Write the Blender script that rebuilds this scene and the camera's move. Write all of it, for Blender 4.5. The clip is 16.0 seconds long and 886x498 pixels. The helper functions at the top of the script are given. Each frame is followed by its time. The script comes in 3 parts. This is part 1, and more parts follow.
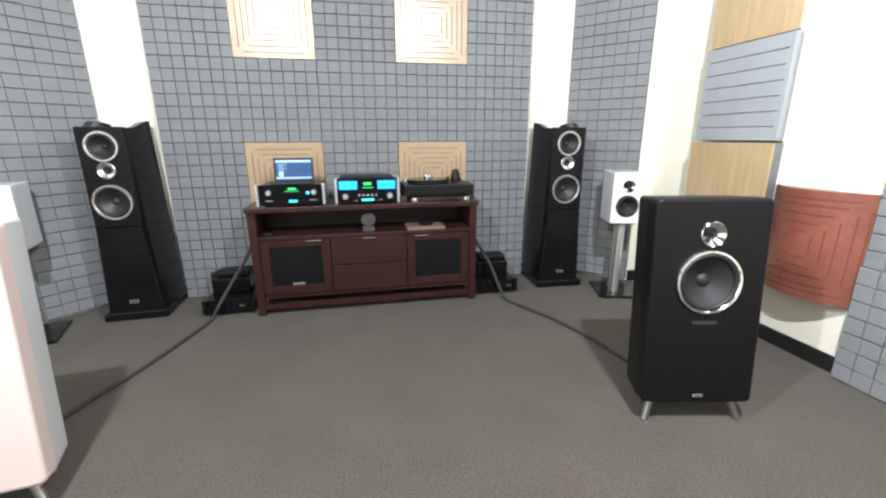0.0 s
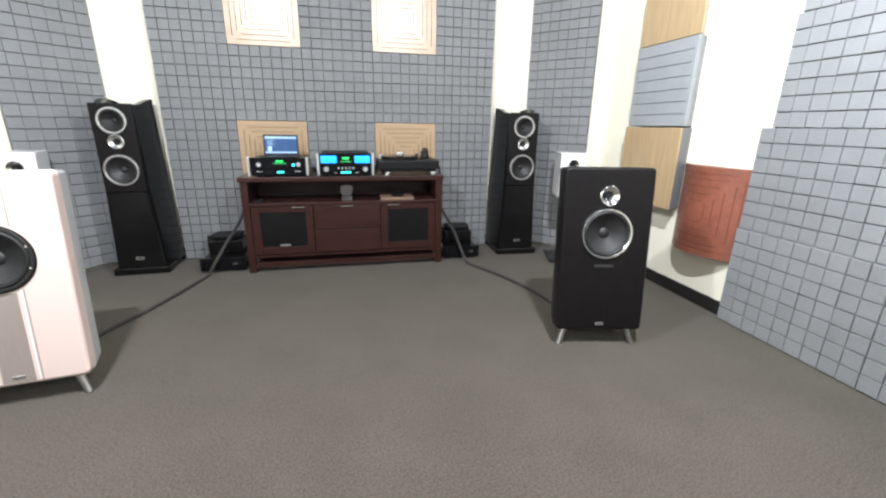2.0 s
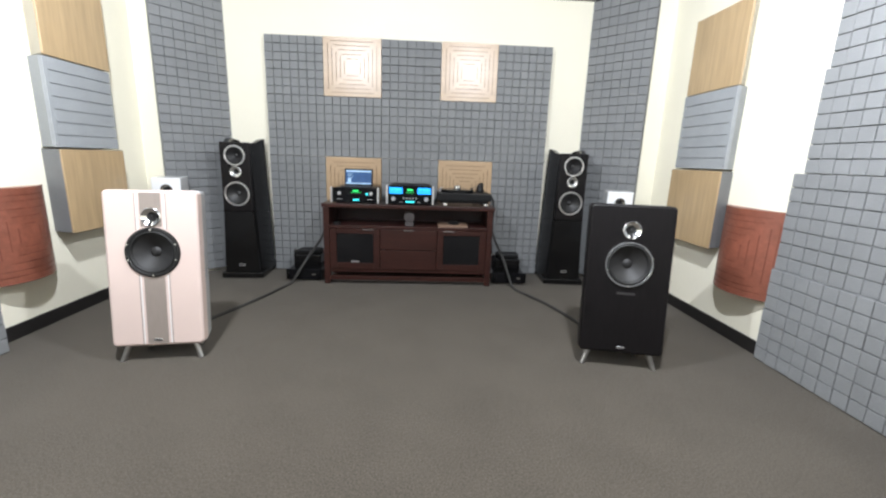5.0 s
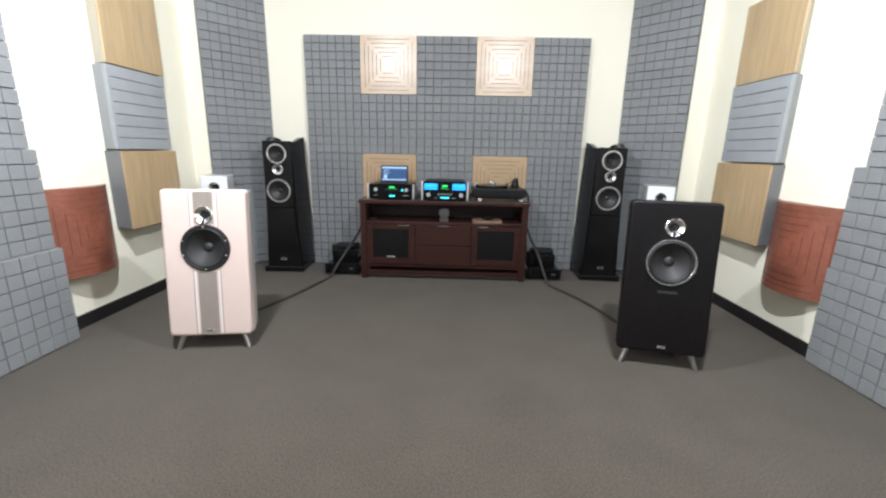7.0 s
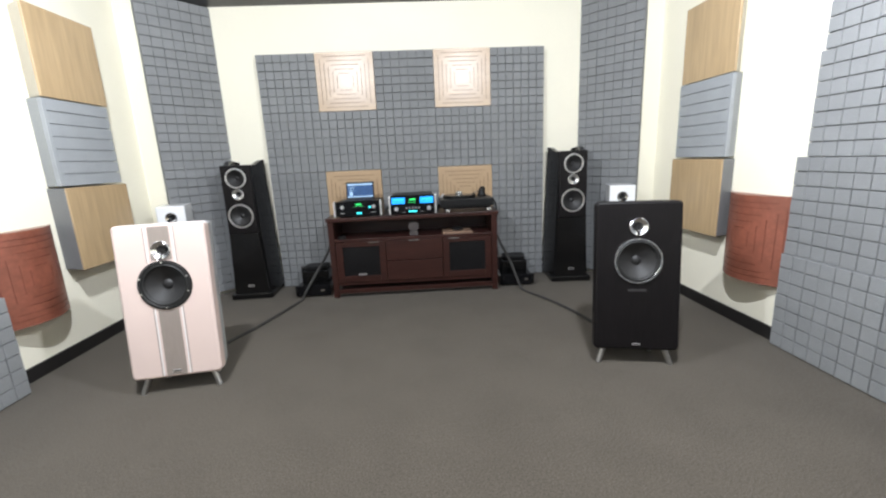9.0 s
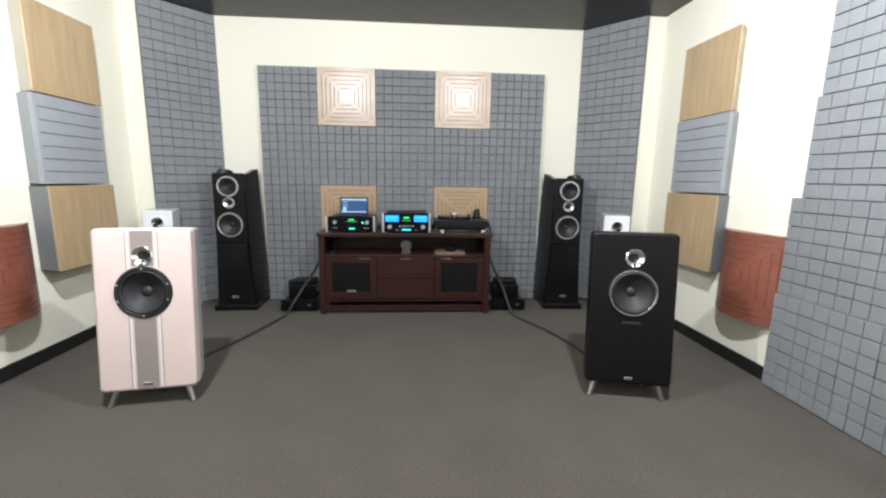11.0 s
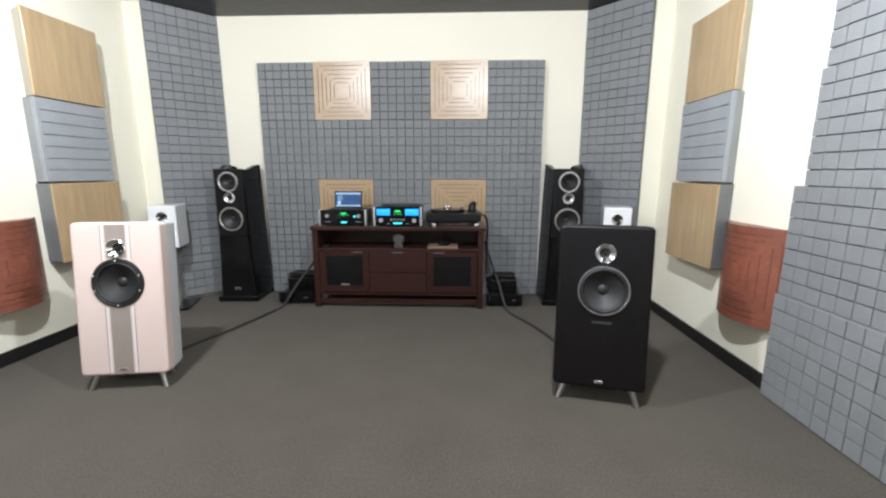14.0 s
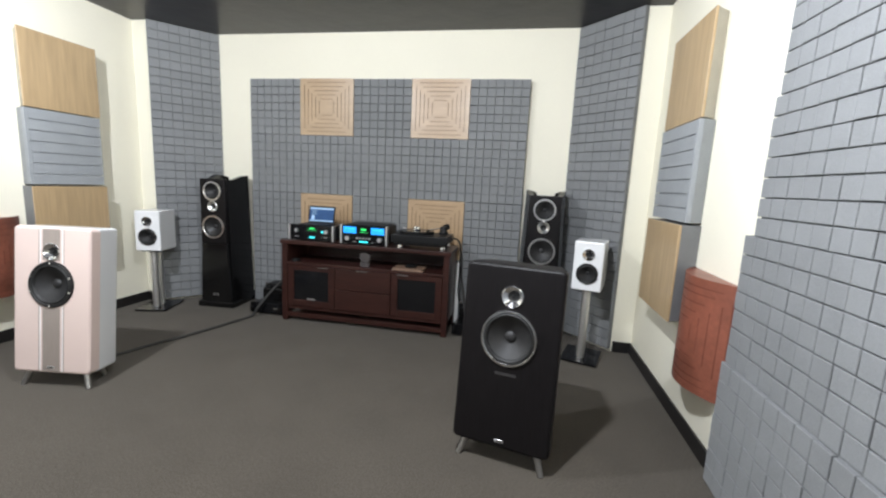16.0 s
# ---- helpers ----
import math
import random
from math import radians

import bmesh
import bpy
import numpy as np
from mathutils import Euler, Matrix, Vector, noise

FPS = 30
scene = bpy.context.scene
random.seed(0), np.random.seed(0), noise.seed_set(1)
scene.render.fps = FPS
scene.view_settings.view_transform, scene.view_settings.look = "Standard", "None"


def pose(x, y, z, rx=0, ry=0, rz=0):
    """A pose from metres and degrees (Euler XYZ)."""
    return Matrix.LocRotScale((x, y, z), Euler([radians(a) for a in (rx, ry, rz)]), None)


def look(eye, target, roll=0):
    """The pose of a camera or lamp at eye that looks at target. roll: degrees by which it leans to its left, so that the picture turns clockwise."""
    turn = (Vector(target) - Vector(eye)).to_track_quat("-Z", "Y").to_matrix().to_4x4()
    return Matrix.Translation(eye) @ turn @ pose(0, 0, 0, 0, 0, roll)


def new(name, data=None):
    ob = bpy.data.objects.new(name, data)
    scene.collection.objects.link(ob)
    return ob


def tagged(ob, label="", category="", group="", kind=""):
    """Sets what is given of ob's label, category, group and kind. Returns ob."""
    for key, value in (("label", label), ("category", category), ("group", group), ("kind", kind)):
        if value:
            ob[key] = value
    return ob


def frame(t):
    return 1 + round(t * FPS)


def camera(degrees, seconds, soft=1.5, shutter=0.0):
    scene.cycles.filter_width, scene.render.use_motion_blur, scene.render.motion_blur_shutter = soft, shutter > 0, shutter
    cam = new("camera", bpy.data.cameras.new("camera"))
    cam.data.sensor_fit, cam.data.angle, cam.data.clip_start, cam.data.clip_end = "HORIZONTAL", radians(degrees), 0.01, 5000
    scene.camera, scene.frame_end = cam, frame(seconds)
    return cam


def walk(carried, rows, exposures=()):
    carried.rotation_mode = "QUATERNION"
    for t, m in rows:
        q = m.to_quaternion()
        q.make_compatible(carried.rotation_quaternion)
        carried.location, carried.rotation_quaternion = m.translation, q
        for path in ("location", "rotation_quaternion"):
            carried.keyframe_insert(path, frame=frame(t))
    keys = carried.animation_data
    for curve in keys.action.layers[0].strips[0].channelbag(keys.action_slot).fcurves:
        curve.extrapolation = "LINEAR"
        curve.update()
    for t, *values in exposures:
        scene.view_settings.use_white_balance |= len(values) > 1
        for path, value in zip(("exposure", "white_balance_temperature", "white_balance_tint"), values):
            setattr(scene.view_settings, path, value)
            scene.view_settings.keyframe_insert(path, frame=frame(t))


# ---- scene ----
cam = camera(94.5, 16.0, soft=2.3)
PATH = [
    (0, (0.292, 0.233, 1.309), (0.681, 2.123, 0.786), -0.2),
    (0.5, (0.337, 0.098, 1.316), (0.673, 2.003, 0.805), 0.8),
    (1, (0.464, -0.076, 1.294), (0.69, 1.838, 0.758), -2.3),
    (1.5, (0.457, -0.199, 1.275), (0.741, 1.701, 0.718), -0.5),
    (2, (0.372, -0.32, 1.263), (0.807, 1.545, 0.686), 0.9),
    (2.5, (0.327, -0.45, 1.261), (1.028, 1.337, 0.701), 3.1),
    (3, (0.342, -0.537, 1.287), (0.891, 1.309, 0.749), 3.5),
    (3.5, (0.449, -0.66, 1.313), (0.8, 1.24, 0.797), 3.8),
    (4, (0.517, -0.731, 1.29), (0.693, 1.209, 0.838), 2.8),
    (6.3, (0.484, -0.784, 1.316), (0.501, 1.17, 0.892), 1.1),
    (6.5, (0.495, -0.79, 1.32), (0.441, 1.161, 0.886), 1.3),
    (7, (0.464, -0.788, 1.32), (0.412, 1.157, 0.856), 1.2),
    (7.5, (0.458, -0.762, 1.326), (0.525, 1.173, 0.824), 2.3),
    (8, (0.458, -0.746, 1.329), (0.543, 1.196, 0.86), 2.7),
    (8.5, (0.474, -0.743, 1.357), (0.526, 1.196, 0.871), -1.0),
    (9, (0.47, -0.756, 1.363), (0.553, 1.195, 0.934), -2.5),
    (11.5, (0.435, -0.682, 1.361), (0.574, 1.285, 1.027), 1.3),
    (12, (0.41, -0.677, 1.364), (0.548, 1.285, 1.002), 0.8),
    (12.5, (0.426, -0.703, 1.373), (0.635, 1.252, 1.004), -0.2),
    (13, (0.645, -0.691, 1.38), (0.603, 1.287, 1.092), -0.5),
    (13.5, (0.843, -0.7, 1.379), (0.623, 1.266, 1.085), -0.6),
    (14, (0.973, -0.629, 1.352), (0.889, 1.335, 0.986), 0.0),
    (14.5, (1.099, -0.489, 1.401), (1.058, 1.485, 1.081), 1.3),
    (15, (1.338, -0.485, 1.404), (1.023, 1.475, 1.167), 2.2),
    (15.5, (1.614, -0.483, 1.441), (1.207, 1.457, 1.176), 4.1),
    (16, (1.803, -0.35, 1.443), (1.452, 1.595, 1.134), 2.8),
]
walk(cam, [(t, look(eye, target, roll)) for t, eye, target, roll in PATH],
     exposures=[(0, 0.42), (2.0, 0.34), (4.0, 0.1), (7.0, -0.06), (9.0, -0.05), (12.5, -0.23), (14.5, -0.19), (16.0, -0.27)])

# ---- light ----
world = bpy.data.worlds.new("world")
scene.world = world
world.use_nodes = True
world.node_tree.nodes["Background"].inputs[0].default_value = (0.6, 0.65, 0.7, 1)
world.node_tree.nodes["Background"].inputs[1].default_value = 0.02
# x, y, bulb watts, watts of an added fill beam that brightens the side wall, the beam's turn
# front pair placed from cast shadows; rear pair added as weak ambient fill
LAMPS = [(-0.66, 0.78, 225, 60, -1), (1.27, 0.66, 225, 60, 1), (-0.66, -2.1, 55, 12, -1), (1.27, -2.1, 55, 12, 1)]
CEIL = 2.962


# ---- materials ----
def material(name, color, rough=0.5, metal=0.0, coat=0.0, spec=0.5, grain=0.0, grain_scale=60.0, blotch=0.0, blotch_scale=2.0,
             bump=0.0, bump_scale=200.0, stretch=(1, 1, 1), island=0.0, emit=0.0, each=0.0, coat_rough=0.12, sheen=0.0):
    m = bpy.data.materials.new(name)
    m.use_nodes = True
    nt = m.node_tree
    b = nt.nodes["Principled BSDF"]
    b.inputs["Roughness"].default_value = rough
    b.inputs["Metallic"].default_value = metal
    b.inputs["Coat Weight"].default_value = coat
    b.inputs["Coat Roughness"].default_value = coat_rough
    b.inputs["Specular IOR Level"].default_value = spec
    b.inputs["Sheen Weight"].default_value, b.inputs["Sheen Roughness"].default_value = sheen, 0.45
    b.inputs["Base Color"].default_value = (*color, 1)
    if emit:
        b.inputs["Emission Color"].default_value = (*color, 1)
        b.inputs["Emission Strength"].default_value = emit
    co = nt.nodes.new("ShaderNodeTexCoord")
    mp = nt.nodes.new("ShaderNodeMapping")
    mp.inputs["Scale"].default_value = stretch
    nt.links.new(co.outputs["Object"], mp.inputs["Vector"])
    value = None

    def scaled(out, lo, hi):
        r = nt.nodes.new("ShaderNodeMapRange")
        r.inputs["From Min"].default_value, r.inputs["From Max"].default_value = 0.25, 0.75
        r.inputs["To Min"].default_value, r.inputs["To Max"].default_value = lo, hi
        nt.links.new(out, r.inputs["Value"])
        return r.outputs["Result"]

    def times(a, c):
        if a is None:
            return c
        n = nt.nodes.new("ShaderNodeMath")
        n.operation = "MULTIPLY"
        nt.links.new(a, n.inputs[0])
        nt.links.new(c, n.inputs[1])
        return n.outputs[0]

    for amount, scale in ((grain, grain_scale), (blotch, blotch_scale)):
        if amount:
            n = nt.nodes.new("ShaderNodeTexNoise")
            n.inputs["Scale"].default_value, n.inputs["Detail"].default_value = scale, 4
            nt.links.new(mp.outputs[0], n.inputs["Vector"])
            value = times(value, scaled(n.outputs["Fac"], 1 - amount, 1 + amount))
    if each or island:
        if each:
            src = nt.nodes.new("ShaderNodeObjectInfo").outputs["Random"]
        else:
            src = nt.nodes.new("ShaderNodeNewGeometry").outputs["Random Per Island"]
        r = nt.nodes.new("ShaderNodeMapRange")
        r.inputs["To Min"].default_value, r.inputs["To Max"].default_value = 1 - (each or island), 1 + (each or island)
        nt.links.new(src, r.inputs["Value"])
        value = times(value, r.outputs["Result"])
    if value is not None:
        mix = nt.nodes.new("ShaderNodeVectorMath")
        mix.operation = "SCALE"
        mix.inputs[0].default_value = color
        nt.links.new(value, mix.inputs["Scale"])
        nt.links.new(mix.outputs[0], b.inputs["Base Color"])
    if bump:
        n = nt.nodes.new("ShaderNodeTexNoise")
        n.inputs["Scale"].default_value, n.inputs["Detail"].default_value = bump_scale, 3
        nt.links.new(mp.outputs[0], n.inputs["Vector"])
        u = nt.nodes.new("ShaderNodeBump")
        u.inputs["Strength"].default_value, u.inputs["Distance"].default_value = bump, 0.004
        nt.links.new(n.outputs["Fac"], u.inputs["Height"])
        nt.links.new(u.outputs[0], b.inputs["Normal"])
    return m


FOAM = material("grey_foam", (0.216, 0.222, 0.227), 0.95, spec=0.15, grain=0.1, grain_scale=220, blotch=0.06, blotch_scale=6, bump=0.5, bump_scale=350, each=0.05)
PALE_FOAM = material("pale_grey_foam", (0.30, 0.315, 0.328), 0.95, spec=0.15, grain=0.1, grain_scale=220, blotch=0.06, blotch_scale=6, bump=0.4, bump_scale=350)
PAINT = material("cream_wall_paint", (0.82, 0.785, 0.66), 0.6, spec=0.25, blotch=0.02, blotch_scale=1.5, grain=0.012, grain_scale=60, bump=0.15, bump_scale=160)
BLACK_CEIL = material("black_ceiling_paint", (0.0085, 0.0068, 0.0085), 0.3, spec=0.22, blotch=0.35, blotch_scale=2.5, grain=0.2, grain_scale=25, bump=0.8, bump_scale=5)
CARPET = material("dark_grey_carpet", (0.089, 0.077, 0.0625), 1.0, spec=0.05, sheen=0.14, grain=0.5, grain_scale=120, blotch=0.09, blotch_scale=3.0, bump=0.8, bump_scale=260)
BLACK_TRIM = material("black_baseboard", (0.012, 0.011, 0.011), 0.45, grain=0.2, grain_scale=30)
OAK = material("oak_veneer", (0.405, 0.288, 0.16), 0.42, coat=0.25, grain=0.14, grain_scale=9, blotch=0.1, blotch_scale=1.4, stretch=(5, 5, 0.35), bump=0.05, bump_scale=30, each=0.06)
BIRCH = material("birch_plywood", (0.41, 0.28, 0.16), 0.42, coat=0.9, coat_rough=0.3, grain=0.09, grain_scale=9, blotch=0.06, blotch_scale=2, stretch=(0.5, 5, 6), each=0.05)
# birch darkened for the slots: recess shade put into the colour
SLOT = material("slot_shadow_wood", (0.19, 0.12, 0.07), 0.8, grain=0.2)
RUST = material("terracotta_lacquer", (0.208, 0.067, 0.041), 0.42, coat=0.15, grain=0.12, grain_scale=40, blotch=0.22, blotch_scale=5, bump=0.1, bump_scale=40)
# same for terracotta, slot shade held in the darker colour
RUST_SLOT = material("terracotta_slot_shadow", (0.165, 0.05, 0.031), 0.7, grain=0.2)
GLOSS_BLACK = material("gloss_black_lacquer", (0.005, 0.0048, 0.005), 0.24, coat=0.25, coat_rough=0.08, spec=0.3, blotch=0.2, blotch_scale=4)
SATIN_BLACK = material("black_ash_veneer", (0.006, 0.005, 0.0055), 0.42, spec=0.22, grain=0.35, grain_scale=14, stretch=(8, 8, 0.5), bump=0.15, bump_scale=60)
BLACK_PLASTIC = material("black_plastic", (0.008, 0.008, 0.0085), 0.42, spec=0.25, grain=0.1, grain_scale=90, bump=0.05)
RUBBER = material("black_rubber", (0.009, 0.009, 0.009), 0.55, grain=0.1, grain_scale=120)
CONE = material("dark_paper_cone", (0.017, 0.0165, 0.017), 0.5, grain=0.15, grain_scale=90, blotch=0.15, blotch_scale=12)
CHROME = material("chrome", (0.86, 0.86, 0.86), 0.13, metal=1.0, grain=0.04, grain_scale=30)
STEEL = material("brushed_steel", (0.74, 0.73, 0.72), 0.45, metal=1.0, grain=0.1, grain_scale=60, stretch=(6, 6, 0.4))
WHITE_GLOSS = material("white_lacquer", (0.80, 0.81, 0.82), 0.22, coat=0.5, blotch=0.015, blotch_scale=3)
# white baffle whose colour holds the warm reflection seen on it
WARM_REFLECTION = material("white_warm_reflection", (0.67, 0.535, 0.487), 0.3, coat=0.3, blotch=0.02, blotch_scale=3)
GREIGE = material("greige_stripe", (0.275, 0.232, 0.205), 0.32, grain=0.08, grain_scale=40, stretch=(8, 1, 0.4), coat=0.4)
CHERRY = material("dark_cherry_wood", (0.034, 0.0115, 0.0088), 0.36, spec=0.35, coat=0.22, grain=0.35, grain_scale=10, blotch=0.2, blotch_scale=3, stretch=(0.6, 5, 6), bump=0.06, bump_scale=40)
SMOKED = material("smoked_glass", (0.007, 0.007, 0.008), 0.12, spec=0.35, coat=0.1, blotch=0.3, blotch_scale=6)
BLACK_GLASS = material("black_glass_fascia", (0.005, 0.005, 0.006), 0.12, spec=0.3, coat=0.1, blotch=0.1)
SILVER = material("silver_anodised", (0.85, 0.85, 0.86), 0.38, metal=1.0, grain=0.05, grain_scale=80)
BLUE_GLOW = material("blue_meter_glow", (0.012, 0.32, 1.0), 0.4, emit=1.0, blotch=0.15, blotch_scale=30)
GREEN_GLOW = material("green_display_glow", (0.03, 0.75, 0.16), 0.4, emit=0.75)
CYAN_GLOW = material("cyan_display_glow", (0.05, 0.72, 0.80), 0.4, emit=0.9)
SCREEN = material("dark_blue_screen", (0.02, 0.055, 0.14), 0.5, spec=0.15, emit=0.7, blotch=0.3, blotch_scale=18)
SCREEN_LIGHT = material("pale_screen_bar", (0.30, 0.45, 0.62), 0.5, spec=0.15, emit=0.5)
CABLE = material("grey_braided_cable", (0.034, 0.0325, 0.03), 0.7, grain=0.35, grain_scale=180, bump=0.4, bump_scale=300)
PAPER = material("white_card", (0.74, 0.73, 0.71), 0.7, blotch=0.03)
LINEN = material("pale_fabric_edge", (0.47, 0.44, 0.38), 0.9, spec=0.1, grain=0.08, grain_scale=150, blotch=0.05, blotch_scale=8, bump=0.2, bump_scale=300)
DULL_METAL = material("dull_metal_pull", (0.30, 0.27, 0.25), 0.42, metal=1.0, grain=0.1, grain_scale=60)
FOOT_METAL = material("satin_foot_metal", (0.42, 0.41, 0.40), 0.4, metal=1.0, grain=0.08, grain_scale=60)
RING_SILVER = material("polished_silver_ring", (0.88, 0.88, 0.88), 0.3, metal=1.0, grain=0.05, grain_scale=40)
KRAFT = material("pale_wood_board", (0.20, 0.125, 0.085), 0.5, grain=0.2, grain_scale=20, stretch=(1, 6, 1))
CLEAR = material("frosted_acrylic", (0.07, 0.062, 0.062), 0.2, coat=0.8, blotch=0.2, blotch_scale=20)
LAMP_GLASS = material("lamp_lens", (1.0, 0.95, 0.88), 0.4, emit=1.2)


# ---- mesh helpers ----
def mesh_of(bm, name, smooth=None):
    me = bpy.data.meshes.new(name)
    bm.normal_update()
    bm.to_mesh(me)
    bm.free()
    if smooth:
        for p in me.polygons:
            p.use_smooth = True
        me.set_sharp_from_angle(angle=radians(smooth))
    return me


def part(name, bm, mat, parent=None, label="", smooth=35, at=None):
    me = bm if isinstance(bm, bpy.types.Mesh) else mesh_of(bm, name, smooth)
    if not me.materials:
        me.materials.append(mat)
    ob = new(name, me)
    ob.parent = parent
    if at is not None:
        ob.matrix_basis = at
    if label:
        tagged(ob, label)
    if smooth and not isinstance(bm, bpy.types.Mesh):
        flat = ob.modifiers.new("even_shading", "WEIGHTED_NORMAL")
        flat.keep_sharp = True
    return ob


def thing(name, m, label, category, group="", kind=""):
    ob = new(name)
    ob.empty_display_size = 0.1
    ob.matrix_basis = m
    return tagged(ob, label, category, group, kind)


def box(cx, cy, cz, w, d, h, bevel=0.0, seg=2, bm=None):
    """A box about a centre, with rounded edges."""
    own = bmesh.new()
    bmesh.ops.create_cube(own, size=1)
    for v in own.verts:
        v.co = Vector((v.co.x * w, v.co.y * d, v.co.z * h))
    if bevel:
        bmesh.ops.bevel(own, geom=own.edges[:], offset=bevel, segments=seg, profile=0.5, affect="EDGES", clamp_overlap=True)
    for v in own.verts:
        v.co += Vector((cx, cy, cz))
    if bm is None:
        return own
    me = bpy.data.meshes.new("tmp")
    own.to_mesh(me)
    own.free()
    bm.from_mesh(me)
    bpy.data.meshes.remove(me)
    return bm


def span(x0, x1, y0, y1, z0, z1, bevel=0.0, seg=2, bm=None):
    return box((x0 + x1) / 2, (y0 + y1) / 2, (z0 + z1) / 2, x1 - x0, y1 - y0, z1 - z0, bevel, seg, bm)


def lathe(profile, axis="y", seg=40, centre=(0, 0, 0), bm=None):
    """Turn (radius, along) pairs about an axis."""
    bm = bm or bmesh.new()
    c = Vector(centre)
    rings = []
    for r, a in profile:
        ring = []
        for k in range(seg if r > 1e-6 else 1):
            t = 2 * math.pi * k / seg
            u, v = r * math.cos(t), r * math.sin(t)
            p = (u, a, v) if axis == "y" else (u, v, a) if axis == "z" else (a, u, v)
            ring.append(bm.verts.new(c + Vector(p)))
        rings.append(ring)
    for p, q in zip(rings, rings[1:]):
        for k in range(seg):
            a, b = p[k % len(p)], p[(k + 1) % len(p)]
            d, e = q[k % len(q)], q[(k + 1) % len(q)]
            corners = []
            for v in (a, b, e, d):
                if v not in corners:
                    corners.append(v)
            if len(corners) > 2:
                bm.faces.new(corners)
    bmesh.ops.recalc_face_normals(bm, faces=bm.faces[:])
    return bm


def rod(a, b, r0, r1=None, seg=16, bm=None):
    """A closed round bar from a to b."""
    bm = bm or bmesh.new()
    a, b = Vector(a), Vector(b)
    r1 = r0 if r1 is None else r1
    turn = (b - a).to_track_quat("Z", "Y").to_matrix()
    rings = []
    for p, r in ((a, r0), (b, r1)):
        rings.append([bm.verts.new(p + turn @ Vector((r * math.cos(2 * math.pi * k / seg), r * math.sin(2 * math.pi * k / seg), 0))) for k in range(seg)])
    for k in range(seg):
        bm.faces.new((rings[0][k], rings[0][(k + 1) % seg], rings[1][(k + 1) % seg], rings[1][k]))
    bm.faces.new(rings[0][::-1])
    bm.faces.new(rings[1])
    return bm


def hose(points, r, seg=10, steps=10):
    """A smooth round cable through points."""
    pts = [Vector(p) for p in points]
    pts = [2 * pts[0] - pts[1]] + pts + [2 * pts[-1] - pts[-2]]
    way = []
    for i in range(1, len(pts) - 2):
        p0, p1, p2, p3 = pts[i - 1:i + 3]
        for k in range(steps):
            t = k / steps
            way.append(0.5 * (2 * p1 + (p2 - p0) * t + (2 * p0 - 5 * p1 + 4 * p2 - p3) * t * t + (3 * p1 - p0 - 3 * p2 + p3) * t ** 3))
    way.append(pts[-2])
    bm = bmesh.new()
    rings = []
    for i, p in enumerate(way):
        ahead = (way[min(i + 1, len(way) - 1)] - way[max(i - 1, 0)]).normalized()
        side = ahead.cross(Vector((0, 0, 1)))
        side = side.normalized() if side.length > 0.05 else Vector((1, 0, 0))
        up = side.cross(ahead).normalized()
        rings.append([bm.verts.new(p + r * (math.cos(2 * math.pi * k / seg) * side + math.sin(2 * math.pi * k / seg) * up)) for k in range(seg)])
    for p, q in zip(rings, rings[1:]):
        for k in range(seg):
            bm.faces.new((p[k], p[(k + 1) % seg], q[(k + 1) % seg], q[k]))
    bm.faces.new(rings[0][::-1])
    bm.faces.new(rings[-1])
    bmesh.ops.recalc_face_normals(bm, faces=bm.faces[:])
    return bm


# ---- structure ----
X0, X1, Y0, Y1 = -2.255, 2.897, -3.6, 3.93
T = 0.12


def setting(name, bm, mat, label, category, smooth=None):
    return tagged(part(name, bm, mat, None, "", smooth), label, category, "", "structure")


setting("floor", span(X0 - T, X1 + T, Y0 - T, Y1 + T, -0.1, 0), CARPET, "dark grey low-pile carpet covering the whole room", "floor")
setting("ceiling", span(X0 - T, X1 + T, Y0 - T, Y1 + T, CEIL, CEIL + 0.12), BLACK_CEIL, "black painted ceiling with a faint sheen", "ceiling")
setting("wall_north", span(X0 - T, X1 + T, Y1, Y1 + T, 0, CEIL), PAINT, "cream painted wall behind the foam", "wall")
setting("wall_east", span(X1, X1 + T, Y0, Y1, 0, CEIL), PAINT, "cream painted side wall with acoustic panels", "wall")
setting("wall_west", span(X0 - T, X0, Y0, Y1, 0, CEIL), PAINT, "cream painted side wall with acoustic panels", "wall")
# never in view; grey is chosen so chrome mirrors something dark
setting("wall_south", span(X0 - T, X1 + T, Y0 - T, Y0, 0, CEIL), FOAM, "unseen back wall, made grey to darken reflections and bounce", "wall")
for name, b in (("baseboard_north", (X0 + 0.016, X1 - 0.016, Y1 - 0.016, Y1, 0, 0.1)), ("baseboard_east", (X1 - 0.016, X1, Y0, Y1, 0, 0.1)),
                ("baseboard_west", (X0, X0 + 0.016, Y0, Y1, 0, 0.1))):
    setting(name, span(*b, 0.004, 1), BLACK_TRIM, "black baseboard along the foot of the wall", "baseboard")


# ---- ceiling lamps ----
def unseen_ceiling_lamp(x, y, watts, wash, side):
    lamp = thing("unseen_ceiling_lamp", pose(x, y, CEIL), "unseen ceiling lamp, bare round bulb in an assumed black fitting, switched on", "lamp", "ceiling lamps")
    part("canopy", lathe([(0, 0), (0.06, 0), (0.058, -0.012), (0.04, -0.02), (0.02, -0.024), (0.02, -0.055), (0, -0.055)], "z", 28), BLACK_PLASTIC, lamp)
    data = bpy.data.lights.new("bulb", "POINT")
    data.shadow_soft_size, data.energy, data.color = 0.045, watts, (0.955, 1.0, 1.07)
    bulb = new("bulb", data)
    bulb.parent = lamp
    bulb.matrix_basis = pose(0, 0, -0.105)
    # added fill beam, tilted outward to brighten the side wall
    if wash:
        data = bpy.data.lights.new("wall_fill", "AREA")
